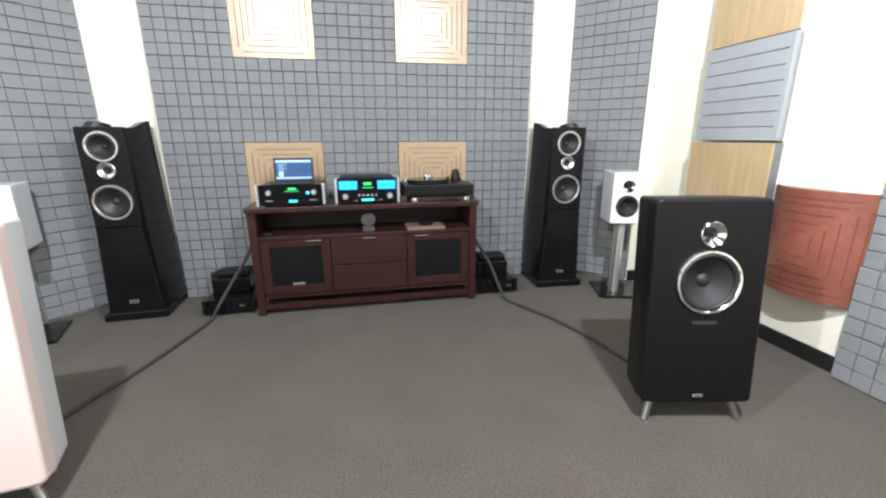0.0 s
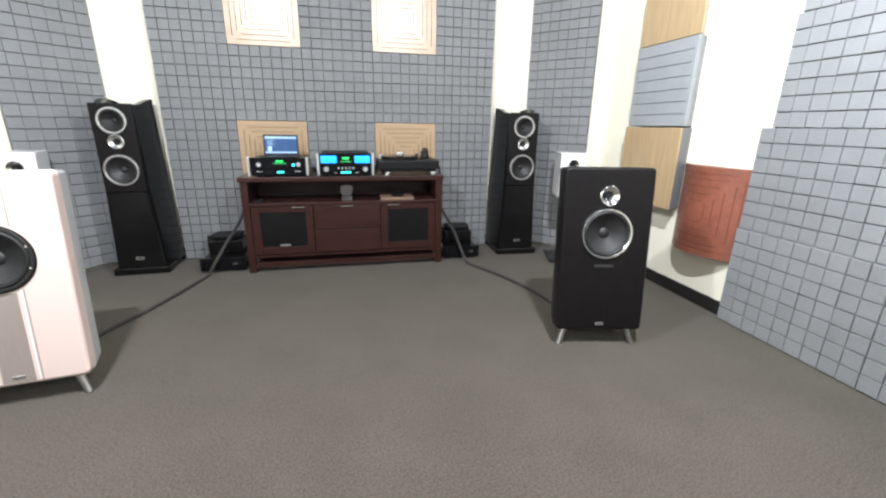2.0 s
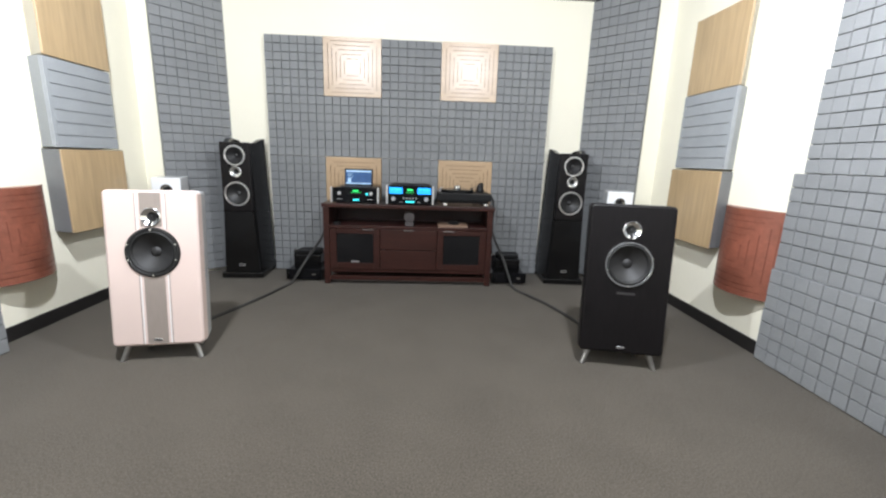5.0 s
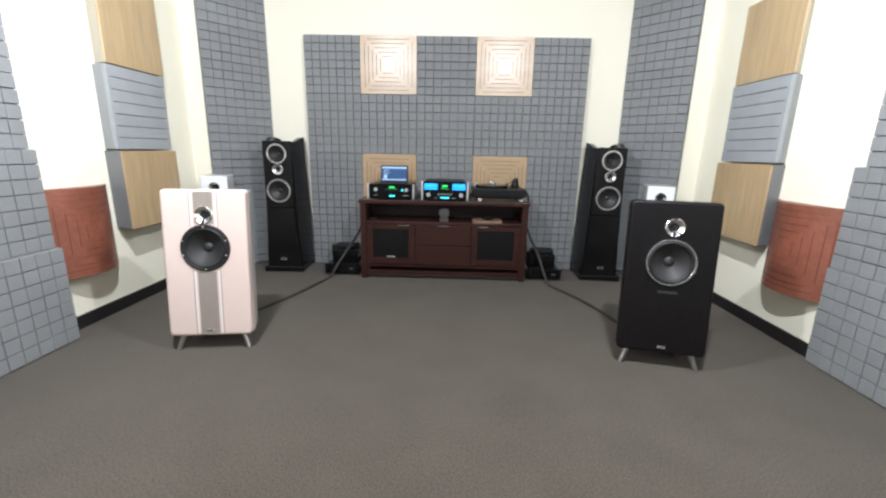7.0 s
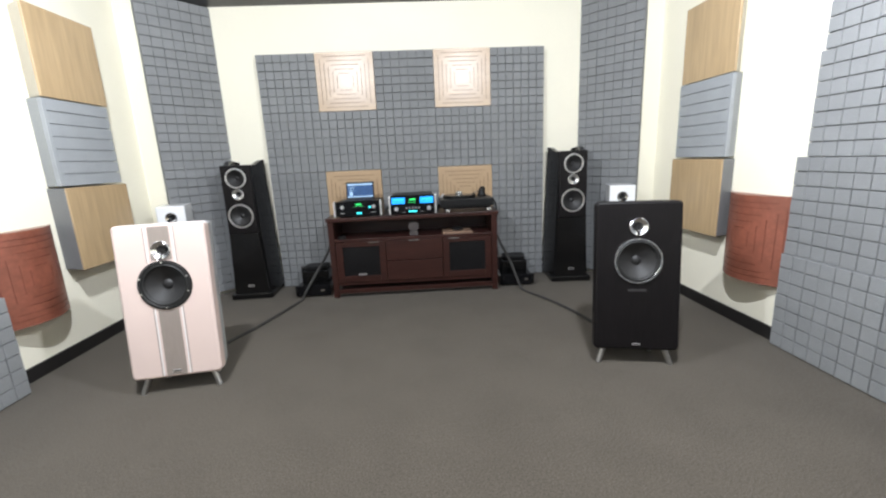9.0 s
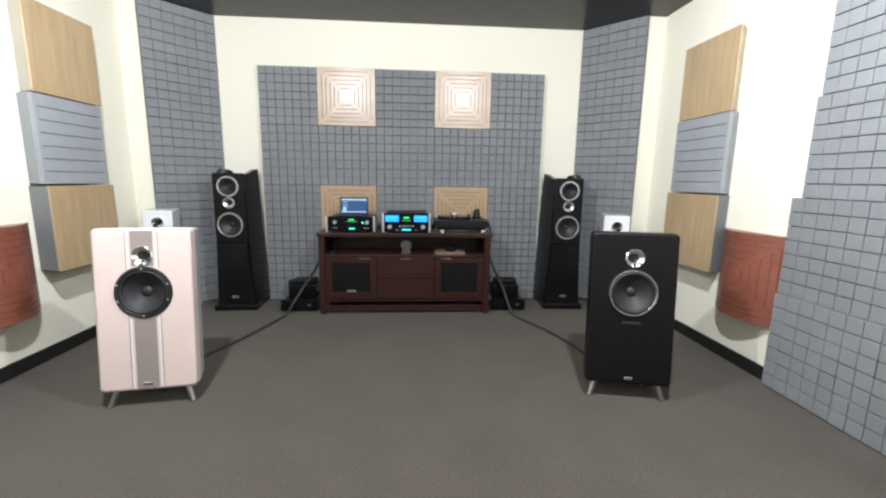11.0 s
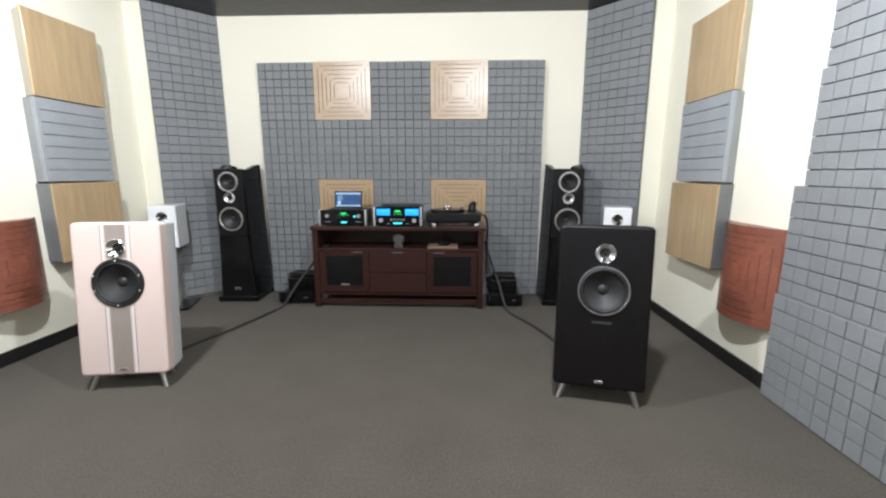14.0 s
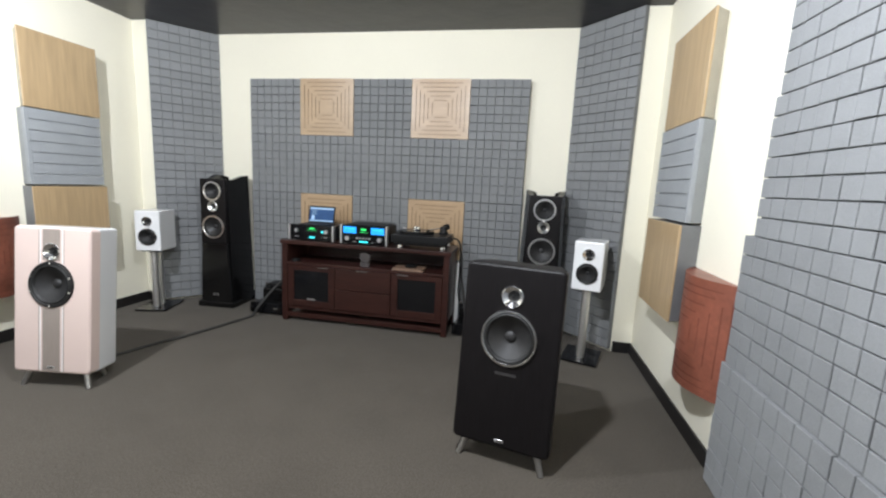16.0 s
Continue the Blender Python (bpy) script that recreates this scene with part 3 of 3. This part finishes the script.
    for row in (b, t):
        low.faces.new((row[0][0], row[0][1], row[1][1], row[2][1], row[2][0], row[1][0]))
    bmesh.ops.recalc_face_normals(low, faces=low.faces[:])
    part("lower_baffle", low, GLOSS_BLACK, ob, "gloss black lower front")
    part("plinth", span(-0.21, 0.21, f - 0.012, back - 0.01, 0.0, 0.062, 0.012, 3), GLOSS_BLACK, ob, "gloss black plinth")
    driver(ob, 0.101, 0, f, 1.262, RING_SILVER, False, 0.016)
    tweeter(ob, 0.055, 0, f, 1.102, RING_SILVER)
    driver(ob, 0.123, 0, f, 0.884, RING_SILVER, False, 0.016)
    badge(ob, 0.0, f, 0.145, 0.06, 0.024)
    return ob


tower_speaker(pose(-1.392, 3.665, 0, 0, 0, 3), "tall gloss black tower speaker with chrome-ringed drivers")
tower_speaker(pose(2.040, 3.655, 0, 0, 0, -3), "tall gloss black tower speaker with chrome-ringed drivers")


# ---- bookshelf speakers on stands ----
def speaker_stand(m):
    ob = thing("speaker_stand", m, "silver pole speaker stand on a black glass base", "speaker stand", "speaker stands")
    part("base_plate", span(-0.15, 0.15, -0.19, 0.19, 0.008, 0.024, 0.004, 2), BLACK_GLASS, ob, "glossy black glass base")
    part("pole", rod((0, -0.06, 0.024), (0, -0.06, 0.62), 0.033, seg=28), STEEL, ob, "brushed silver pole")
    part("pole", rod((0, 0.05, 0.024), (0, 0.05, 0.62), 0.024, seg=28), STEEL, ob, "brushed silver pole")
    part("top_plate", span(-0.09, 0.09, -0.11, 0.11, 0.62, 0.632, 0.003, 1), BLACK_PLASTIC, ob)
    for sx in (-1, 1):
        for sy in (-1, 1):
            part("spike", rod((sx * 0.12, sy * 0.16, 0), (sx * 0.12, sy * 0.16, 0.01), 0.005, 0.012, 10), CHROME, ob)


def bookshelf_speaker(m):
    ob = thing("bookshelf_speaker", m, "small white lacquered two-way speaker on a stand", "loudspeaker", "bookshelf speakers")
    w, d, h = 0.236, 0.3, 0.41
    part("cabinet", span(-w / 2, w / 2, -d / 2 + 0.045, d / 2, 0, h, 0.008, 3), WHITE_GLOSS, ob, smooth=40)
    part("baffle", plate(-w / 2, w / 2, 0, h, -d / 2, 0.06, [(0, 0.145, 0.081), (0, 0.303, 0.044)], 0.014, 0.01), WHITE_GLOSS, ob)
    driver(ob, 0.087, 0, -d / 2, 0.145, RUBBER, True, 0.01)
    tweeter(ob, 0.05, 0, -d / 2, 0.303)


for x, y, a in ((-1.922, 3.298, 17), (2.434, 3.265, -17)):
    speaker_stand(pose(x, y, 0, 0, 0, a))
    bookshelf_speaker(pose(x, y, 0.632, 0, 0, a))


# ---- media console ----
def console():
    ob = thing("media_console", pose(0.352, 3.335, 0), "dark cherry media console with glass doors and two drawers", "console", "")
    w, d, h = 1.71, 0.46, 0.832
    L = -w / 2
    part("top", span(L - 0.012, -L + 0.012, -0.012, d, h - 0.04, h, 0.006, 2), CHERRY, ob)
    for s in (-1, 1):
        part("side_panel", span(s * (w / 2 - 0.03) - 0.024, s * (w / 2 - 0.03) + 0.024, 0.03, d - 0.01, 0.12, h - 0.04, 0.003, 1), CHERRY, ob)
        for y in (0.028, d - 0.03):
            part("leg", span(s * (w / 2 - 0.03) - 0.029, s * (w / 2 - 0.03) + 0.029, y - 0.028, y + 0.028, 0, h - 0.0405, 0.004, 1), CHERRY, ob)
    part("shelf_board", span(L + 0.054, -L - 0.054, 0.004, d - 0.03, 0.585, 0.613, 0.004, 2), CHERRY, ob)
    part("back_panel", span(L + 0.05, -L - 0.05, d - 0.03, d - 0.015, 0.13, h - 0.041), CHERRY, ob)
    part("floor_board", span(L + 0.054, -L - 0.054, 0.02, d - 0.031, 0.125, 0.155, 0.004, 1), CHERRY, ob)
    part("bottom_rail", span(L + 0.06, -L - 0.06, 0.004, 0.04, 0.042, 0.088, 0.004, 2), CHERRY, ob)
    for x in (-0.287, 0.287):
        part("divider", span(x - 0.012, x + 0.012, 0.03, d - 0.031, 0.156, 0.584), CHERRY, ob)
    for s in (-1, 1):
        x0, x1 = sorted((s * 0.292, s * (w / 2 - 0.062)))
        door = part("door", span(x0, x0 + 0.065, 0.008, 0.03, 0.16, 0.58, 0.003, 1), CHERRY, ob, "glazed cabinet door")
        part("stile", span(x1 - 0.065, x1, 0.008, 0.03, 0.16, 0.58, 0.003, 1), CHERRY, door)
        part("rail", span(x0 + 0.066, x1 - 0.066, 0.009, 0.03, 0.16, 0.225, 0.003, 1), CHERRY, door)
        part("rail", span(x0 + 0.066, x1 - 0.066, 0.009, 0.03, 0.53, 0.58, 0.003, 1), CHERRY, door)
        part("pane", span(x0 + 0.06, x1 - 0.06, 0.017, 0.023, 0.22, 0.535), SMOKED, door, "smoked glass pane")
        hx = x1 - 0.115 if s < 0 else x0 + 0.115
        part("handle", box(hx, -0.006, 0.574, 0.11, 0.014, 0.008, 0.003, 2), DULL_METAL, door, "slim metal pull")
        if s < 0:
            part("badge", box(0.5 * (x0 + x1) + 0.0, 0.0155, 0.238, 0.085, 0.002, 0.016, 0.0008, 1), SILVER, door, "small pale oval badge")
    for z0, z1 in ((0.16, 0.365), (0.372, 0.58)):
        dr = part("drawer", span(-0.286, 0.286, 0.008, 0.03, z0, z1, 0.004, 2), CHERRY, ob, "plain drawer front")
        if z1 > 0.5:
            part("handle", box(0, -0.006, 0.574, 0.11, 0.014, 0.008, 0.003, 2), DULL_METAL, dr, "slim metal pull")
    return ob


console()
TOP = 0.832


# ---- hi-fi units on the console ----
def knob(parent, x, y, z, r=0.022):
    part("knob", lathe([(r, 0.0), (r, -0.016), (r * 0.86, -0.02), (0, -0.02)], seg=28, centre=(x, y, z)), SILVER, parent, "round silver knob", 40)


def hifi_unit(x, y, label, h, meters):
    ob = thing("amplifier" if meters else "disc_player", pose(x, y, TOP), label, "hi-fi unit", "hi-fi units")
    w, d = 0.445, 0.38
    part("chassis", span(-w / 2 + 0.012, w / 2 - 0.012, 0.012, d, 0.014, h - 0.006, 0.003, 1), BLACK_PLASTIC, ob, "black metal chassis")
    fascia = part("fascia", span(-w / 2 + 0.006, w / 2 - 0.006, 0, 0.014, 0.012, h, 0.002, 1), BLACK_GLASS, ob, "black glass fascia")
    for s in (-1, 1):
        part("end_cap", span(s * (w / 2 + 0.006) - 0.0095, s * (w / 2 + 0.006) + 0.0095, -0.008, 0.045, 0.008, h + 0.002, 0.004, 2), SILVER, ob, "silver end cap")
        for y1 in (0.05, d - 0.06):
            part("foot", lathe([(0, 0), (0.018, 0), (0.02, 0.014), (0, 0.014)], "z", 16, (s * 0.17, y1, 0)), RUBBER, ob)
    if meters:
        for s in (-1, 1):
            g = part("meter", span(s * 0.140 - 0.066, s * 0.140 + 0.066, -0.002, 0.001, h - 0.078, h - 0.016, 0.0008, 1), BLUE_GLOW, fascia, "glowing blue power meter")
            part("scale_bar", box(s * 0.138, -0.0026, h - 0.035, 0.11, 0.0008, 0.004), CYAN_GLOW, g)
            part("needle", box(s * 0.138 - 0.02, -0.0026, h - 0.05, 0.0015, 0.0008, 0.026), BLACK_PLASTIC, g)
            knob(fascia, s * 0.163, -0.001, 0.062)
            part("label_bar", box(s * 0.09, -0.0006, 0.03, 0.03, 0.001, 0.004), SILVER, fascia)
        part("emblem", box(0, -0.001, h - 0.038, 0.055, 0.0016, 0.018), GREEN_GLOW, fascia, "glowing green emblem")
        part("name_bar", box(0, -0.001, h - 0.066, 0.085, 0.0014, 0.004), GREEN_GLOW, fascia)
        for k in range(-2, 3):
            knob(fascia, k * 0.031, -0.001, 0.07, 0.0085)
        part("display", box(0, -0.001, 0.034, 0.09, 0.0016, 0.016), CYAN_GLOW, fascia, "glowing cyan display")
        part("vent_lid", span(-w / 2 + 0.03, w / 2 - 0.03, 0.05, d - 0.03, h - 0.006, h + 0.004, 0.003, 1), BLACK_PLASTIC, ob)
    else:
        part("emblem", box(0.01, -0.001, h - 0.03, 0.055, 0.0016, 0.014), GREEN_GLOW, fascia, "glowing green emblem")
        part("name_bar", box(0.01, -0.001, h - 0.047, 0.1, 0.0014, 0.003), GREEN_GLOW, fascia)
        part("disc_slot", box(0.01, -0.001, h - 0.06, 0.15, 0.003, 0.009, 0.001, 1), BLACK_PLASTIC, fascia)
        part("display", box(0.012, -0.001, 0.04, 0.058, 0.0016, 0.017), CYAN_GLOW, fascia, "glowing cyan display")
        part("standby_lamp", lathe([(0.012, 0), (0.012, -0.003), (0, -0.004)], seg=16, centre=(0.118, 0, h - 0.06)), CYAN_GLOW, fascia)
        for s in (-1, 1):
            knob(fascia, s * 0.155 + 0.005, -0.001, h - 0.055, 0.019)
            part("label_bar", box(s * 0.15, -0.0006, 0.045, 0.05, 0.001, 0.005), SILVER, fascia)
    return ob


CD = hifi_unit(-0.185, 3.34, "black glass disc player with silver end caps and cyan display", 0.158, False)
hifi_unit(0.36, 3.335, "black glass amplifier with two glowing blue meters", 0.19, True)


def laptop():
    ob = thing("laptop", pose(-0.178, 3.41, TOP + 0.152), "small open black laptop with a lit screen, on the disc player", "laptop")
    part("keyboard_deck", span(-0.143, 0.143, -0.05, 0.13, 0, 0.014, 0.004, 2), BLACK_PLASTIC, ob)
    lid = part("lid", span(-0.143, 0.143, -0.006, 0.006, 0, 0.175, 0.004, 2), BLACK_PLASTIC, ob, "black screen bezel", at=pose(0, 0.125, 0.012, -12))
    part("screen", span(-0.129, 0.129, -0.0075, -0.005, 0.014, 0.160), SCREEN, lid, "lit dark blue screen")
    part("title_bar", span(-0.127, 0.127, -0.0085, -0.0074, 0.14, 0.157), SCREEN_LIGHT, lid)
    part("bottom_bar", span(-0.127, 0.127, -0.0085, -0.0074, 0.018, 0.030), SCREEN_LIGHT, lid)
    part("picture_tile", span(-0.108, -0.075, -0.0085, -0.0074, 0.034, 0.075), SCREEN_LIGHT, lid)
    for k in range(5):
        part("text_bar", span(-0.11, -0.05 - 0.01 * (k % 3), -0.0085, -0.0074, 0.125 - k * 0.01, 0.128 - k * 0.01), SCREEN_LIGHT, lid)


laptop()


def turntable():
    ob = thing("turntable", pose(0.905, 3.50, TOP) @ Matrix.Diagonal((1.12, 1.0, 1.24, 1.0)), "black turntable with tonearm and silver feet", "turntable")
    part("plinth", span(-0.24, 0.24, -0.18, 0.18, 0.045, 0.106, 0.006, 2), BLACK_PLASTIC, ob, "matt black plinth")
    part("sub_plinth", span(-0.215, 0.215, -0.165, 0.16, 0.028, 0.046, 0.004, 2), SATIN_BLACK, ob)
    for x, y in ((-0.17, -0.13), (0.2, -0.13), (-0.17, 0.14), (0.2, 0.14)):
        part("foot", lathe([(0, 0), (0.022, 0), (0.026, 0.012), (0.018, 0.036), (0, 0.036)], "z", 20, (x, y, 0)), CHROME, ob, "silver cone foot", 40)
    plat = part("platter", lathe([(0, 0.106), (0.15, 0.106), (0.152, 0.108), (0.152, 0.127), (0.149, 0.129), (0, 0.129)], "z", 48, (-0.055, 0, 0)), BLACK_PLASTIC, ob, "thick black platter", 40)
    part("record", lathe([(0, 0.1295), (0.149, 0.1295), (0.149, 0.132), (0.05, 0.132), (0, 0.1322)], "z", 48, (-0.055, 0, 0)), GLOSS_BLACK, plat, "black vinyl record", 40)
    part("record_clamp", lathe([(0.03, 0.132), (0.034, 0.14), (0.03, 0.158), (0.02, 0.162), (0, 0.162)], "z", 24, (-0.055, 0, 0)), CHROME, plat, "turned metal clamp", 40)
    arm = part("tonearm_base", lathe([(0.042, 0.106), (0.042, 0.122), (0.034, 0.13), (0.03, 0.165), (0, 0.168)], "z", 28, (0.165, 0.09, 0)), BLACK_PLASTIC, ob, "", 40)
    part("arm_tube", rod((0.165, 0.12, 0.158), (0.07, -0.1, 0.148), 0.005, 0.004, 12), CHROME, arm, "thin silver arm tube")
    part("head_shell", box(0.065, -0.112, 0.143, 0.022, 0.035, 0.014, 0.003, 1), BLACK_PLASTIC, arm)
    part("counterweight", rod((0.168, 0.128, 0.158), (0.186, 0.17, 0.159), 0.024, seg=20), BLACK_PLASTIC, arm)
    part("motor", lathe([(0.03, 0.106), (0.03, 0.12), (0.012, 0.122), (0.012, 0.136), (0, 0.137)], "z", 24, (-0.2, 0.13, 0)), STEEL, ob, "", 40)


turntable()


# ---- things on the open shelf ----
def shelf_items():
    z = 0.613
    orn = thing("table_clock", pose(0.355, 3.40, z), "round clear ornament on a square base", "ornament")
    part("disc", lathe([(0, -0.012), (0.05, -0.012), (0.056, -0.006), (0.056, 0.006), (0.05, 0.012), (0, 0.012)], "y", 36, (0, 0, 0.092)), CLEAR, orn, "clear round disc", 40)
    part("base", span(-0.045, 0.045, -0.02, 0.02, 0, 0.04, 0.004, 2), CLEAR, orn)
    puck = thing("remote_puck", pose(-0.375, 3.39, z), "small dark puck with a silver ring", "gadget")
    part("body", lathe([(0, 0), (0.042, 0), (0.045, 0.012), (0.03, 0.03), (0, 0.032)], "z", 28), BLACK_PLASTIC, puck, "", 40)
    part("ring", lathe([(0.032, 0.0285), (0.024, 0.034), (0.016, 0.034)], "z", 28), CHROME, puck, "", 40)
    board = thing("wooden_tray", pose(0.80, 3.43, z), "pale wooden tray lying on the open shelf", "tray")
    part("board", span(-0.15, 0.15, -0.09, 0.09, 0, 0.024, 0.004, 2), KRAFT, board)
    cart = thing("cartridge_box", pose(0.81, 3.44, z + 0.024), "small dark round gadget lying on a tray", "gadget")
    part("body", lathe([(0, 0), (0.055, 0), (0.06, 0.012), (0.04, 0.03), (0, 0.034)], "z", 28), BLACK_PLASTIC, cart, "", 40)


shelf_items()


# ---- power amplifiers on the floor ----
def power_amp(m):
    ob = thing("power_amplifier", m, "gloss black monoblock power amplifier on the carpet", "power amplifier", "power amplifiers")
    part("chassis", span(-0.165, 0.165, -0.10, 0.27, 0.035, 0.12, 0.008, 2), GLOSS_BLACK, ob)
    part("fascia", span(-0.18, 0.18, -0.125, -0.101, 0.02, 0.13, 0.006, 2), BLACK_GLASS, ob, "black glass fascia")
    part("transformer_cover", span(-0.14, 0.14, 0.04, 0.26, 0.12, 0.245, 0.014, 3), GLOSS_BLACK, ob)
    part("tube_cage", span(-0.11, 0.13, 0.09, 0.25, 0.245, 0.285, 0.012, 3), BLACK_PLASTIC, ob)
    for s in (-1, 1):
        part("handle", hose([(s * 0.15, -0.125, 0.035), (s * 0.15, -0.16, 0.05), (s * 0.15, -0.16, 0.1), (s * 0.15, -0.125, 0.118)], 0.008), GLOSS_BLACK, ob)
        for y in (-0.06, 0.22):
            part("foot", lathe([(0, 0), (0.022, 0), (0.024, 0.035), (0, 0.035)], "z", 16, (s * 0.13, y, 0)), RUBBER, ob)
    part("power_lamp", box(0.1, -0.127, 0.075, 0.04, 0.004, 0.018, 0.001, 1), CHROME, ob, "bright metal switch plate")
    part("terminal", rod((-0.15, 0.2, 0.265), (-0.15, 0.14, 0.265), 0.016), CHROME, ob, "silver terminal")
    part("terminal_block", span(-0.166, -0.12, 0.13, 0.25, 0.12, 0.262, 0.004, 1), BLACK_PLASTIC, ob)


power_amp(pose(-0.735, 3.53, 0, 0, 0, 2))
power_amp(pose(1.43, 3.53, 0, 0, 0, -2))


# ---- cables ----
def cable(points, r, mat, label):
    ob = tagged(part("speaker_cable", hose(points, r), mat, None, "", 60), label, "cable", "cables")
    return ob


cable([(-0.56, 3.79, 0.60), (-0.60, 3.66, 0.42), (-0.68, 3.45, 0.27), (-0.77, 3.335, 0.11), (-0.83, 3.30, 0.013), (-0.885, 3.08, 0.0125), (-0.945, 2.87, 0.0125),
       (-1.03, 2.62, 0.0125), (-1.12, 2.40, 0.0125), (-1.2, 2.17, 0.0125), (-1.225, 2.04, 0.04), (-1.2, 1.955, 0.13)], 0.0125, CABLE, "thick grey braided speaker cable trailing over the carpet")
cable([(1.24, 3.79, 0.62), (1.30, 3.66, 0.42), (1.36, 3.44, 0.27), (1.405, 3.32, 0.11), (1.45, 3.24, 0.013), (1.545, 3.03, 0.0125), (1.64, 2.84, 0.0125),
       (1.72, 2.62, 0.0125), (1.78, 2.40, 0.0125), (1.82, 2.15, 0.0125), (1.84, 1.98, 0.04), (1.82, 1.9, 0.13)], 0.0125, CABLE, "thick grey braided speaker cable trailing over the carpet")
cable([(1.11, 3.6, 0.90), (1.19, 3.63, 0.925), (1.25, 3.66, 0.86), (1.26, 3.67, 0.6), (1.255, 3.69, 0.35), (1.3, 3.72, 0.2)], 0.009, RUBBER, "black lead hanging from the turntable")


def leaning_card():
    ob = thing("white_card", pose(1.187, 3.845, 0, 0, 0, 0), "plain white card standing behind the console", "card")
    part("sheet", span(-0.05, 0.05, -0.012, 0.0, 0.0, 0.64, 0.001, 1), PAPER, ob)


leaning_card()


# ---- outlet on the west wall ----
def outlet():
    ob = thing("wall_outlet", pose(X0, 3.02, 0.33, 0, 0, 90), "white double power outlet low on the wall", "outlet")
    part("plate", span(-0.036, 0.036, -0.006, 0, -0.058, 0.058, 0.002, 2), WHITE_GLOSS, ob)
    for z in (-0.024, 0.024):
        part("socket", span(-0.016, 0.016, -0.0075, -0.005, z - 0.014, z + 0.014, 0.001, 1), PAPER, ob)


outlet()


# ---- subwoofer by the side wall ----
def subwoofer():
    ob = thing("subwoofer", pose(2.698, 0.253, 0, 0, 0, -60.5), "low black subwoofer box by the side wall", "subwoofer")
    part("cabinet", span(-0.15, 0.15, -0.15, 0.165, 0.012, 0.3, 0.008, 2), GLOSS_BLACK, ob)
    part("grille", span(-0.148, 0.148, -0.165, -0.151, 0.014, 0.298, 0.005, 2), BLACK_PLASTIC, ob, "black cloth grille")
    part("badge", box(-0.06, -0.167, 0.04, 0.04, 0.003, 0.012, 0.001, 1), SILVER, ob)
    for sx in (-1, 1):
        for sy in (-1, 1):
            part("foot", lathe([(0, 0), (0.018, 0), (0.018, 0.012), (0, 0.012)], "z", 14, (sx * 0.12, sy * 0.12, 0)), RUBBER, ob)


subwoofer()


def blond_panel():
    ob = thing("blond_wood_panel", pose(X1, 0.165, 0.80, 0, 0, -90), "blond wooden panel on the side wall past the foam", "wall panel")
    part("board", span(-0.3, 0.3, -0.11, 0, -0.31, 0.31, 0.004, 1), BIRCH, ob)


blond_panel()
